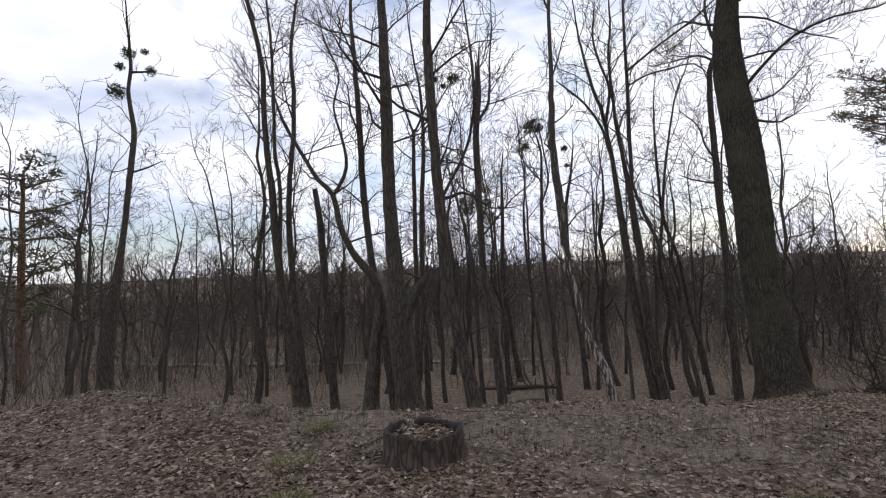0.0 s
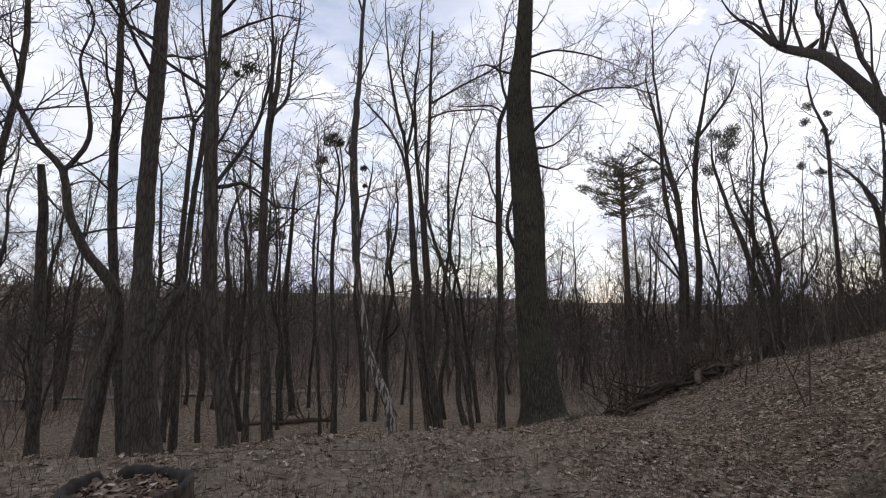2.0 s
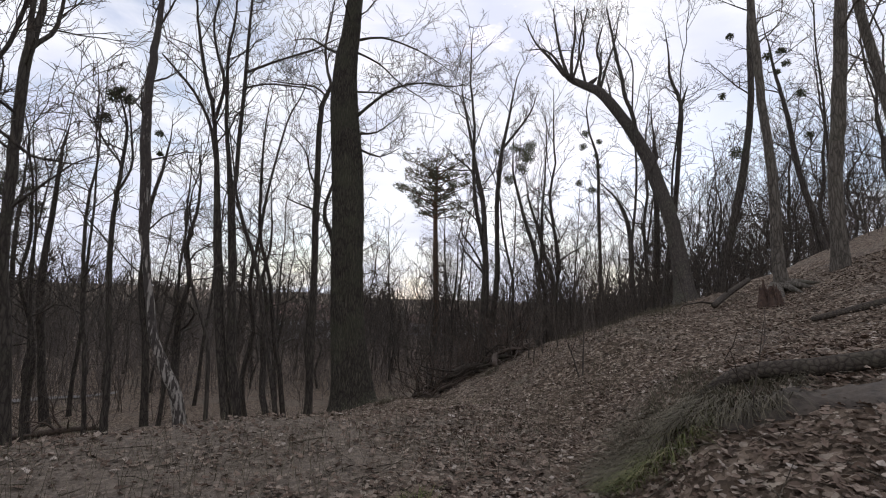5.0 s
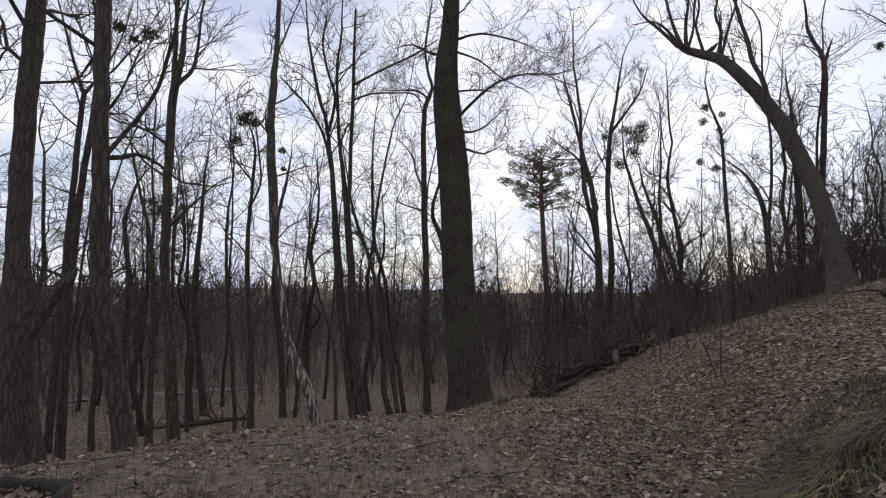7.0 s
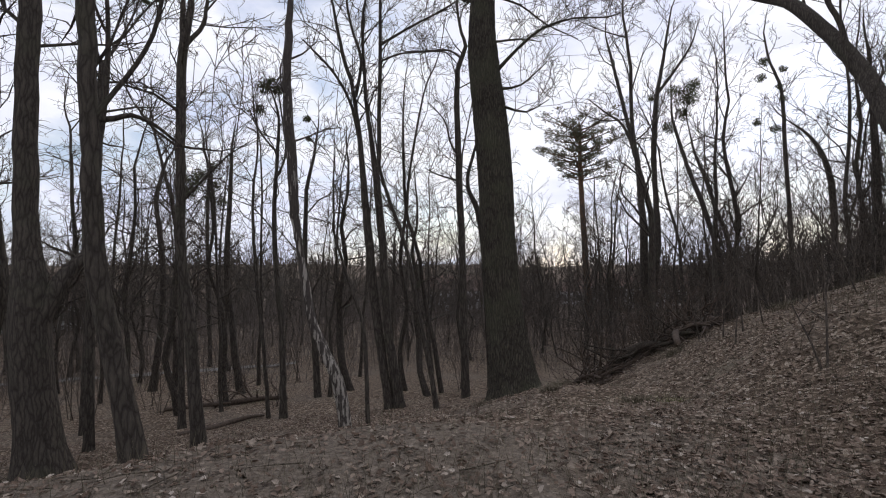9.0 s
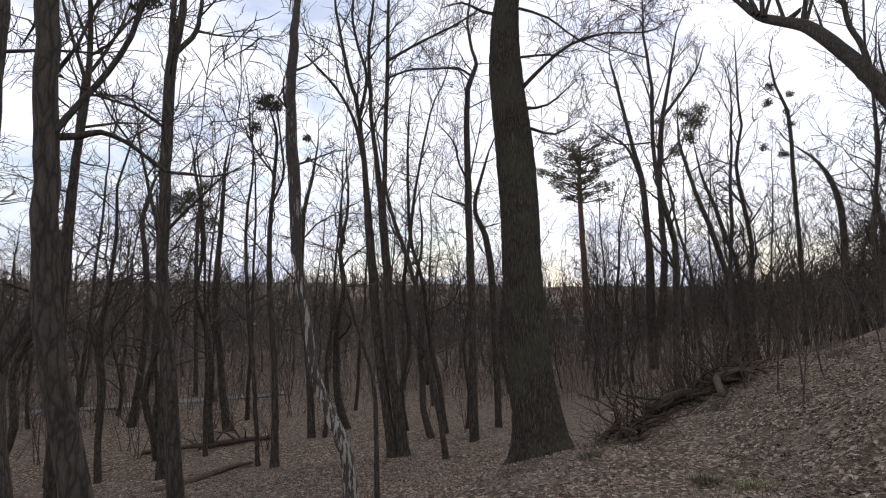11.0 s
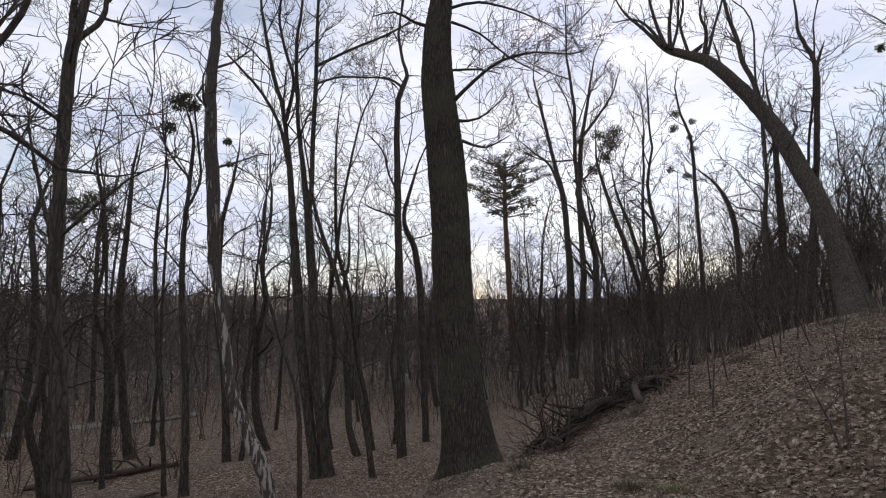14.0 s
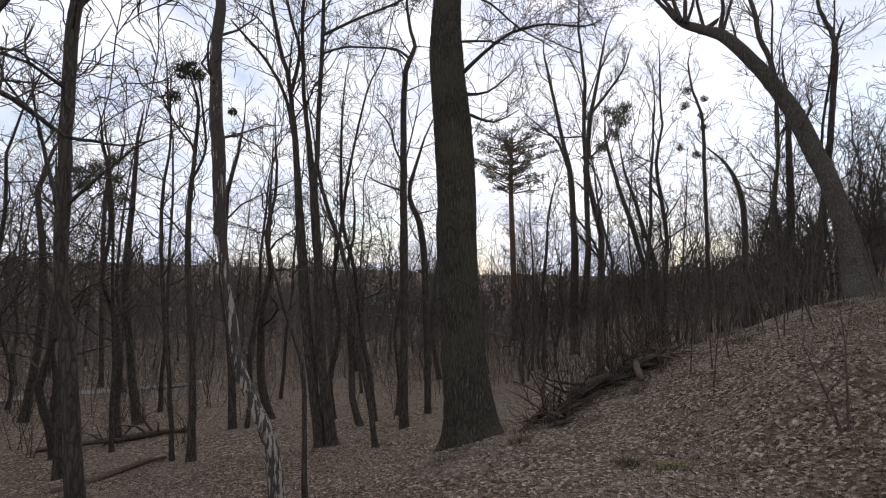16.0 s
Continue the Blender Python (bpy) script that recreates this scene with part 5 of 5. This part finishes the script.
log("fallen_log", "mossy fallen log on the earth bank", [(3.12, 4.2, 0.03, 0.05), (3.35, 3.92, 0.045, 0.06), (3.6, 3.6, 0.05, 0.02), (3.9, 3.3, 0.055, -0.01), (4.3, 2.75, 0.06, -0.02), (4.8, 2.2, 0.07, -0.03)], 201)
log("fallen_log", "grey fallen log among leaves on the hillside", [(7.0, 5.8, 0.03, 0.02), (7.6, 5.55, 0.042, 0.02), (8.3, 5.25, 0.045, 0.02)], 202, branches=2)
log("fallen_log", "dark rotting log on the valley floor", [(-4.3, 13.7, 0.045, 0), (-3.9, 14.2, 0.06, 0), (-3.4, 15.1, 0.055, 0.02), (-3.1, 15.7, 0.03, 0.03)], 203, ROTTEN)
heap = np.random.RandomState(19)
for k in range(34):
    f = heap.uniform(0, 1)
    cx, cy = 3.8 + 3.0 * f + heap.normal(0, 0.2), 11.9 + 0.7 * f + heap.normal(0, 0.28)
    a, L, r = radians(heap.normal(24, 45)), heap.uniform(0.2, 0.7), heap.uniform(0.025, 0.075)
    dx, dy = L * math.cos(a), L * math.sin(a)
    h = heap.uniform(0, 0.24)
    log("fallen_log", "dark broken branches heaped beside the path", [(cx - dx, cy - dy, r, h * 0.3), (cx - dx * 0.3, cy - dy * 0.3 + 0.08, r * 1.05, h), (cx + dx * 0.4, cy + dy * 0.4, r * 0.9, h), (cx + dx, cy + dy, r * 0.5, h * 0.6)], 220 + k, ROTTEN if k % 3 else LOGWOOD, 6, 9)["group"] = "heap of dead wood"
log("fallen_branch", "long fallen branch with many dead side branches", [(-5.6, 18.4, 0.05, 0.0), (-4.6, 18.2, 0.08, 0.04), (-3.9, 18.4, 0.08, 0.05), (-3.2, 18.7, 0.05, 0.02)], 208, ROTTEN, 12)
log("fallen_branch", "dead branch lying on the valley floor", [(-6.4, 17.6, 0.05, 0.02), (-5.4, 17.9, 0.06, 0.05), (-4.6, 17.7, 0.04, 0.1)], 209, ROTTEN, 6)
log("fallen_branch", "dead branch lying on the hillside leaves", [(8.6, 8.6, 0.05, 0.05), (9.3, 8.9, 0.06, 0.15), (10.3, 9.2, 0.05, 0.25)], 210, branches=2)


def shaded_earth(start, end, width, seed):
    """A washed-out strip of soil, crumbling at its edges, uneven; its dark colour paints the hollow's shade."""
    rs = np.random.RandomState(seed)
    n, m = 70, 12
    f, g = np.meshgrid(np.linspace(0, 1, n), np.linspace(-1, 1, m), indexing="ij")
    dx, dy = end[0] - start[0], end[1] - start[1]
    L = math.hypot(dx, dy)
    w = width * (0.35 + 0.65 * np.sin(math.pi * f) ** 0.5) * (1 + 0.3 * np.sin(f * 19 + g) + 0.2 * np.sin(f * 47))
    x = start[0] + dx * f + dy / L * g * w * 0.5
    y = start[1] + dy * f - dx / L * g * w * 0.5
    z = land(x, y) + 0.045 * (1 - g * g) + 0.012 * ripples(x, y, seed, 0.3, 3) + rs.normal(0, 0.004, x.shape) - 0.02 * (np.abs(g) > 0.95)
    i = (np.arange(n - 1)[:, None] * m + np.arange(m - 1)[None]).ravel()
    ob = new("shaded_earth", quad_mesh("shaded_earth", np.stack([x, y, z], -1).reshape(-1, 3), np.stack([i, i + 1, i + m + 1, i + m], -1), SHADED_SOIL))
    return tagged(ob, "crumbling washed-out soil, coloured dark as the shaded hollow below the fallen log", "soil", kind="structure")


shaded_earth((2.95, 3.75), (4.55, 2.05), 0.42, 77)


def broken_foot(x, y):
    """The torn, rotten foot of a tree: a jagged shell round a hollow."""
    rs = np.random.RandomState(9)
    sides = 60
    ang = np.arange(sides) * (2 * math.pi / sides)
    rim = 0.16 + 0.16 * np.abs(np.sin(ang * 3.5 + 0.4)) * rs.uniform(0.3, 1.2, sides) + 0.1 * np.sin(ang + 1)
    base = 0.14 + 0.025 * np.sin(ang * 5) + rs.normal(0, 0.006, sides)
    rings = [np.stack([base * k * np.cos(ang), base * k * np.sin(ang), z0 + rim * f], -1) for k, f, z0 in ((1.35, 0, -0.1), (1.1, 0.3, 0), (1.0, 0.7, 0), (0.97, 1.0, 0), (0.85, 0.85, 0), (0.8, 0.2, 0), (0.05, 0.15, 0))]
    i, j = np.arange(len(rings) - 1)[:, None] * sides, np.arange(sides)[None]
    k = (j + 1) % sides
    ob = new("rotten_stump", quad_mesh("rotten_stump", np.concatenate(rings), np.stack([i + j, i + k, i + sides + k, i + sides + j], -1).reshape(-1, 4), REDROT, False))
    ob.location = (x, y, landz(x, y))
    return tagged(ob, "low splintered stump of reddish rotten wood", "stump")


broken_foot(8.1, 7.15)
for k in range(7):
    a = radians(200 + 26 * k)
    p = np.array([9.97, 8.38, landz(9.97, 8.38) + 0.12])
    q = np.array([9.97 + 0.7 * math.cos(a), 8.38 + 0.7 * math.sin(a), 0.0])
    q[2] = landz(q[0], q[1]) - 0.02
    r = Tubes()
    r.tube([p, (p + q) / 2 + (0, 0, 0.05), q], [0.11, 0.07, 0.02], 7)
    part("root", r.mesh("root", BARK_GREY, True, tuple(grey_tree.location)), grey_tree)


# ---- grass ----
def tussock(x, y, n, length, mat, seed, droop=0.6, lean=(0, 0), radius=0.15):
    rs = np.random.RandomState(seed)
    t = []
    a = rs.uniform(0, 6.283, n)
    r = radius * np.sqrt(rs.uniform(0, 1, n))
    bx, by = r * np.cos(a), r * np.sin(a)
    bz = land(x + bx, y + by) - landz(x, y) - 0.01
    L = length * rs.uniform(0.5, 1.1, n)
    az = a + rs.normal(0, 0.5, n)
    ox = np.cos(az) * rs.uniform(0.15, 1, n) + lean[0]
    oy = np.sin(az) * rs.uniform(0.15, 1, n) + lean[1]
    w = 0.0021
    px, py = -np.sin(az) * w, np.cos(az) * w
    levels = []
    for f, ww in ((0, 1.0), (0.4, 0.9), (0.75, 0.6), (1.0, 0.15)):
        cx, cy = bx + ox * L * f * (0.4 + 0.5 * f), by + oy * L * f * (0.4 + 0.5 * f)
        cz = bz + L * (f - droop * f * f * 0.75)
        levels.append(np.stack([np.stack([cx - px * ww, cy - py * ww, cz], -1), np.stack([cx + px * ww, cy + py * ww, cz], -1)], 1))
    v = np.stack(levels, 1).reshape(-1, 3)
    base = np.arange(n)[:, None] * 8
    q = np.concatenate([base + np.array([[0, 1, 3, 2]]) + 2 * k for k in range(3)])
    ob = new("grass_tussock", quad_mesh("grass_tussock", v, q, mat, False))
    ob.location = (x, y, landz(x, y))
    return tagged(ob, "tuft of long dry grass among dead leaves" if mat is GRASS else "tuft of short greenish grass among dead leaves", "grass", "grass tufts", "stuff")


BANK_TUFTS = [
    (3.02, 4.22, 1500, 0.36, GRASS, 1.25, (-0.45, -0.1), 0.36),
    (3.22, 3.85, 1300, 0.34, GRASS, 1.25, (-0.45, -0.25), 0.34),
    (3.4, 4.55, 700, 0.33, GRASS, 1.2, (-0.35, 0.1), 0.36),
    (2.8, 4.0, 700, 0.28, GREEN_GRASS, 1.1, (-0.4, -0.2), 0.3)]
SHELF_TUFTS = [
    (1.15, 3.95, 160, 0.12, GREEN_GRASS, 0.5, (0, 0), 0.12),
    (1.4, 4.3, 120, 0.12, GREEN_GRASS, 0.5, (0, 0), 0.1),
    (-2.5, 4.5, 260, 0.16, GREEN_GRASS, 0.6, (0, 0), 0.16),
    (-2.15, 3.7, 260, 0.14, GREEN_GRASS, 0.6, (0, 0), 0.2),
    (-1.75, 3.2, 240, 0.14, GREEN_GRASS, 0.6, (0, 0), 0.15),
    (-3.4, 4.6, 120, 0.18, GRASS, 0.7, (0, 0), 0.12)]
SLOPE_TUFTS = [
    (3.3, 8.6, 260, 0.22, GRASS, 0.7, (0, 0), 0.16),
    (3.55, 8.2, 160, 0.18, GREEN_GRASS, 0.6, (0, 0), 0.14),
    (5.2, 11.2, 200, 0.3, GRASS, 0.8, (0, 0), 0.2),
    (6.2, 12.6, 260, 0.32, GRASS, 0.8, (0, 0), 0.25),
    (7.4, 11.3, 200, 0.3, GRASS, 0.8, (0, 0), 0.25),
    (8.6, 12.8, 260, 0.3, GRASS, 0.8, (0, 0), 0.3)]
RIDGE_TUFTS = [
    (10.2, 11.8, 320, 0.32, GRASS, 0.9, (0, 0), 0.35),
    (11.2, 11.6, 320, 0.32, GRASS, 0.9, (0, 0), 0.35),
    (2.6, 9.9, 180, 0.22, GRASS, 0.7, (0, 0), 0.15),
    (2.9, 10.4, 180, 0.24, GRASS, 0.7, (0, 0), 0.2),
    (1.6, 9.9, 120, 0.2, GRASS, 0.7, (0, 0), 0.15)]
for k, (x, y, n, L, m, dr, lean, rad) in enumerate(BANK_TUFTS + SHELF_TUFTS + SLOPE_TUFTS + RIDGE_TUFTS):
    tussock(x, y, n, L, m, 300 + k, dr, lean, rad)

# wispy dry grass over the crest of the shelf and the slope
rs = np.random.RandomState(23)
n = 11000
x = rs.uniform(-6, 14, n)
y = 5.0 + 0.35 * x * (x < 2) * 0.3 + rs.normal(0, 0.55, n) + np.where(x > 2, (x - 2) * 0.75, 0) + np.where(rs.uniform(0, 1, n) > 0.5, rs.uniform(0, 4, n), 0)
z = land(x, y) - 0.01
a, L = rs.uniform(0, 6.283, n), rs.uniform(0.06, 0.22, n)
w = 0.0022
sx, sy = np.cos(a), np.sin(a)
v = np.stack([np.stack([x - sy * w, y + sx * w, z], -1), np.stack([x + sy * w, y - sx * w, z], -1), np.stack([x + sx * L * 0.5, y + sy * L * 0.5, z + L], -1), np.stack([x + sx * L * 0.5 - sy * 0.0005, y + sy * L * 0.5, z + L], -1)], 1).reshape(-1, 3)
tagged(new("dry_grass", quad_mesh("dry_grass", v, np.arange(n * 4).reshape(-1, 4), GRASS, False)), "sparse wispy dry grass on the slope", "grass", kind="stuff")


# ---- dead leaves lying loose ----
def loose_leaves(name, x, y, z, size, seed, flat=0.35):
    rs = np.random.RandomState(seed)
    n = len(x)
    yaw, pit, rol = rs.uniform(0, 6.283, n), rs.normal(0, flat, n), rs.normal(0, flat, n)
    ca, sa = np.cos(yaw), np.sin(yaw)
    f = np.stack([ca * np.cos(pit), sa * np.cos(pit), np.sin(pit)], -1)
    s = np.stack([-sa * np.cos(rol), ca * np.cos(rol), np.sin(rol)], -1)
    up = np.cross(f, s)
    c = np.stack([x, y, z], -1)
    L = (size * rs.uniform(0.55, 1.35, n))[:, None]
    W = L * rs.uniform(0.45, 0.75, n)[:, None]
    k1, k2 = rs.uniform(-0.15, 0.26, n)[:, None], rs.uniform(-0.15, 0.28, n)[:, None]
    def at(a, b, h):
        return c + f * L * a + s * W * b + up * L * h
    v = np.stack([at(-0.5, 0, 0.0), at(-0.15, 0.42, k1), at(0.28, 0.5, k1 * 0.8), at(0.5, 0, k2), at(-0.15, -0.42, k1), at(0.28, -0.5, k1 * 0.7)], 1).reshape(-1, 3)
    b = np.arange(n)[:, None] * 6
    q = np.concatenate([b + np.array([[0, 3, 2, 1]]), b + np.array([[0, 4, 5, 3]])])
    return new(name, quad_mesh(name, v, q, LEAF, False))


rs = np.random.RandomState(29)
n = 135000
ang, dist = rs.uniform(radians(-75), radians(75), n), 1.2 + 13 * rs.uniform(0, 1, n) ** 0.8
x, y = 0.6 + dist * np.sin(ang), 1.2 + dist * np.cos(ang)
along = np.interp(y, [2, 4.5, 6.5, 9.5, 15, 22], [0.3, 0.2, 1.2, 3.5, 8.0, 14.0])
trodden = np.maximum(np.exp(-((x - along) / 0.8) ** 2), soft(3.6, 5.2, y) * (1 - soft(5.6, 6.6, y)) * (1 - soft(0.8, 2.6, x)) * soft(-5, -3, x))
keep = rs.uniform(0, 1, n) > 0.1 + 0.62 * trodden + 0.3 * ripples(x, y, 41, 1.4, 3)
keep &= (x - STUMP[0]) ** 2 + (y - STUMP[1]) ** 2 > 0.36 ** 2
x, y = x[keep], y[keep]
leaves = loose_leaves("dead_leaves", x, y, land(x, y) + rs.uniform(0.003, 0.022, len(x)), 0.042, 30, 0.24)
tagged(leaves, "curled brown oak leaves covering the forest floor", "leaves", kind="stuff")


def lobed_leaves(name, x, y, z, size, seed):
    """Larger crumpled oak leaves with wavy lobed edges, the nearest to the path."""
    rs = np.random.RandomState(seed)
    n = len(x)
    yaw, pit, rol = rs.uniform(0, 6.283, n), rs.normal(0, 0.25, n), rs.normal(0, 0.3, n)
    ca, sa = np.cos(yaw), np.sin(yaw)
    f = np.stack([ca * np.cos(pit), sa * np.cos(pit), np.sin(pit)], -1)
    s = np.stack([-sa * np.cos(rol), ca * np.cos(rol), np.sin(rol)], -1)
    up = np.cross(f, s)
    c = np.stack([x, y, z], -1)
    L = (size * rs.uniform(0.7, 1.4, n))[:, None]
    W = L * rs.uniform(0.5, 0.72, n)[:, None]
    curl = rs.uniform(-0.25, 0.5, n)[:, None]
    rows = []
    for a, w in ((-0.5, 0.02), (-0.34, 0.24), (-0.24, 0.13), (-0.08, 0.4), (0.02, 0.2), (0.2, 0.5), (0.3, 0.24), (0.5, 0.04)):
        h = curl * (a * a) + 0.02
        wob = rs.normal(0, 0.05, (n, 1))
        rows.append(np.stack([c + f * L * a + s * W * w + up * L * (h + curl * w * 0.5 + wob), c + f * L * a + up * L * (h - 0.03), c + f * L * a - s * W * w + up * L * (h + curl * w * 0.5 - wob)], 1))
    v = np.stack(rows, 1).reshape(-1, 3)
    b = np.arange(n)[:, None] * 24
    q = np.concatenate([b + np.array([[3 * r + k, 3 * r + k + 1, 3 * r + k + 4, 3 * r + k + 3]]) for r in range(7) for k in (0, 1)])
    return new(name, quad_mesh(name, v, q, LEAF, False))


n = 4200
ang, dist = rs.uniform(radians(-60), radians(72), n), 1.3 + 4.6 * rs.uniform(0, 1, n) ** 0.8
x, y = 0.5 + dist * np.sin(ang), 1.4 + dist * np.cos(ang)
keep = (rs.uniform(0, 1, n) > 0.25 + 0.35 * ripples(x, y, 44, 1.1, 3) + 0.6 * soft(3.6, 4.6, y) * (1 - soft(0.8, 2.2, x))) & ((x - STUMP[0]) ** 2 + (y - STUMP[1]) ** 2 > 0.4 ** 2)
x, y = x[keep], y[keep]
tagged(lobed_leaves("oak_leaves", x, y, land(x, y) + rs.uniform(0.01, 0.03, len(x)), 0.068, 33), "crumpled lobed oak leaves lying on the litter", "leaves", kind="stuff")
r, a = 0.26 * np.sqrt(rs.uniform(0, 1, 260)), rs.uniform(0, 6.283, 260)
inside = loose_leaves("leaves_in_stump", STUMP[0] + r * np.cos(a), STUMP[1] + r * np.sin(a), STUMP[2] + 0.152 + rs.uniform(0, 0.02, 260), 0.05, 31)
tagged(inside, "pale dead leaves lying in the hollow stump", "leaves", kind="stuff")

# twigs strewn about
t = Tubes()
for _ in range(420):
    a, d = rs.uniform(radians(-65), radians(70)), rs.uniform(1.5, 11)
    x, y, yaw, L = 0.6 + d * math.sin(a), 1.2 + d * math.cos(a), rs.uniform(0, 6.28), rs.uniform(0.1, 0.5)
    e = [(x + L * f * math.cos(yaw + 0.3 * f), y + L * f * math.sin(yaw + 0.3 * f)) for f in (0, 0.5, 1)]
    t.tube([(px, py, landz(px, py) + 0.02) for px, py in e], [0.005, 0.004, 0.002], 4)
tagged(new("fallen_twigs", t.mesh("fallen_twigs", DEADWOOD)), "small grey twigs scattered over the leaves", "twigs", kind="stuff")


# ---- dense brush of thin stems filling the lower wood ----
rs = np.random.RandomState(43)
brush = Tubes()
for _ in range(13500):
    deg = rs.uniform(-80, 66)
    a = radians(deg)
    d = 18 + 46 * rs.uniform(0, 1) ** 1.3
    x, y = 0.4 + d * math.sin(a), 2.5 + d * math.cos(a)
    clump = float(ripples(np.array(x), np.array(y), 47, 12, 3))
    if rs.uniform(0, 1) > (d - 18) / 9 or clump < rs.uniform(-1.1, -0.2):
        continue
    if deg > 24 and rs.uniform(0, 1) < 0.3:
        continue
    h = rs.uniform(1.2, 4.6) * (0.7 if d < 26 else 1) * (0.7 if deg > 22 else 1)
    p = np.array([x, y, float(land(np.array(x), np.array(y))) - 0.05])
    e = np.array([rs.normal(0, 0.25), rs.normal(0, 0.25), 1.0]) * h
    w = rs.uniform(0.004, 0.011) + d * 0.0001
    m1 = p + e * 0.5 + rs.normal(0, 0.1, 3)
    brush.tube([p, m1, p + e], [w, w * 0.7, w * 0.3], 3)
    for _ in range(4):
        q = p + e * rs.uniform(0.3, 0.95)
        f = np.array([rs.normal(0, 0.7), rs.normal(0, 0.7), rs.uniform(0.1, 0.9)]) * h * rs.uniform(0.12, 0.35)
        brush.tube([q, q + f], [w * 0.6, w * 0.25], 3)
tagged(new("brush", brush.mesh("brush", BRUSH, False)), "dense bare brush filling the lower wood", "brush", kind="stuff")


# ---- far off: woods on the opposite slope, a pale track, houses ----
rs = np.random.RandomState(37)
far = Tubes()
for _ in range(3200):
    a = radians(rs.uniform(-85, 80))
    d = 52 + 380 * rs.uniform(0, 1) ** 1.5
    x, y = d * math.sin(a), d * math.cos(a)
    if abs(math.degrees(a) - 19.5) < 3.5 and d < 75:
        continue
    z, h = landz(x, y), rs.uniform(2.5, 6.5) if rs.uniform() < 0.85 else rs.uniform(6, 9)
    w = 0.1 + d * 0.0005
    p = np.array([x, y, z - 0.3])
    far.tube([p, p + (rs.normal(0, 0.2), 0, h * 0.5), p + (rs.normal(0, 0.4), 0, h)], [w, w * 0.7, w * 0.3], 3)
    for _ in range(13 if d < 120 else 8):
        q = p + (0, 0, h * rs.uniform(0.3, 0.9))
        e = np.array([rs.normal(0, 0.5), rs.normal(0, 0.5), rs.uniform(0.4, 1.0)]) * h * rs.uniform(0.18, 0.36)
        far.tube([q, q + e], [w * 0.5, w * 0.2], 3)
tagged(new("far_woods", far.mesh("far_woods", FARWOOD, False)), "brown bare woods covering the far slope", "woods", kind="stuff")

tx = np.linspace(-60, -5, 90)
ty = 27.2 + 0.29 * (tx + 10.8) + 0.8 * np.sin(tx * 0.11)
v = np.concatenate([np.stack([tx, ty - 0.4, land(tx, ty - 0.4) + 0.06], -1), np.stack([tx, ty + 0.4, land(tx, ty + 0.4) + 0.06], -1)])
i = np.arange(89)
tagged(new("track", quad_mesh("track", v, np.stack([i, i + 1, i + 91, i + 90], -1), ROAD)), "pale gravel track through the valley", "track", kind="structure")


def box(x0, y0, z0, x1, y1, z1):
    v = np.array([(x, y, z) for z in (z0, z1) for y in (y0, y1) for x in (x0, x1)], float)
    q = np.array([(0, 2, 3, 1), (4, 5, 7, 6), (0, 1, 5, 4), (2, 6, 7, 3), (0, 4, 6, 2), (1, 3, 7, 5)])
    return v, q


def house(x, y, w, d, h, yaw, label):
    z = landz(x, y) - 0.3
    root = new("house")
    root.matrix_basis = pose(x, y, z, 0, 0, yaw)
    tagged(root, label, "house")
    v, q = box(-w / 2, -d / 2, 0, w / 2, d / 2, h)
    part("wall", quad_mesh("wall", v, q, PLASTER, False), root)
    e = 0.35
    v = np.array([(-w / 2 - e, -d / 2 - e, h), (w / 2 + e, -d / 2 - e, h), (w / 2 + e, d / 2 + e, h), (-w / 2 - e, d / 2 + e, h), (-w / 2 - e, 0, h + d * 0.35), (w / 2 + e, 0, h + d * 0.35)], float)
    part("roof", quad_mesh("roof", v, np.array([(0, 1, 5, 4), (2, 3, 4, 5), (0, 4, 4, 3), (1, 2, 5, 5)])[:2], ROOFING, False), root)
    n = max(2, int(w / 2.5))
    for i in range(n):
        c = -w / 2 + w * (i + 0.5) / n
        v, q = box(c - 0.5, -d / 2 - 0.04, h * 0.35, c + 0.5, -d / 2 + 0.03, h * 0.75)
        part("window", quad_mesh("window", v, q, GLASS_DARK, False), root)


house(35, 88, 9, 6, 2.8, -22, "low pale house seen through the trees")
house(28, 84, 5, 4, 2.4, -20, "small pale shed seen through the trees")
house(8, 72, 10, 6, 2.8, -5, "long pale house beyond the wood")
house(-34, 52, 9, 6, 2.6, 30, "pale house behind the valley trees")
house(36, 70, 8, 6, 2.8, -30, "pale house beyond the wood")
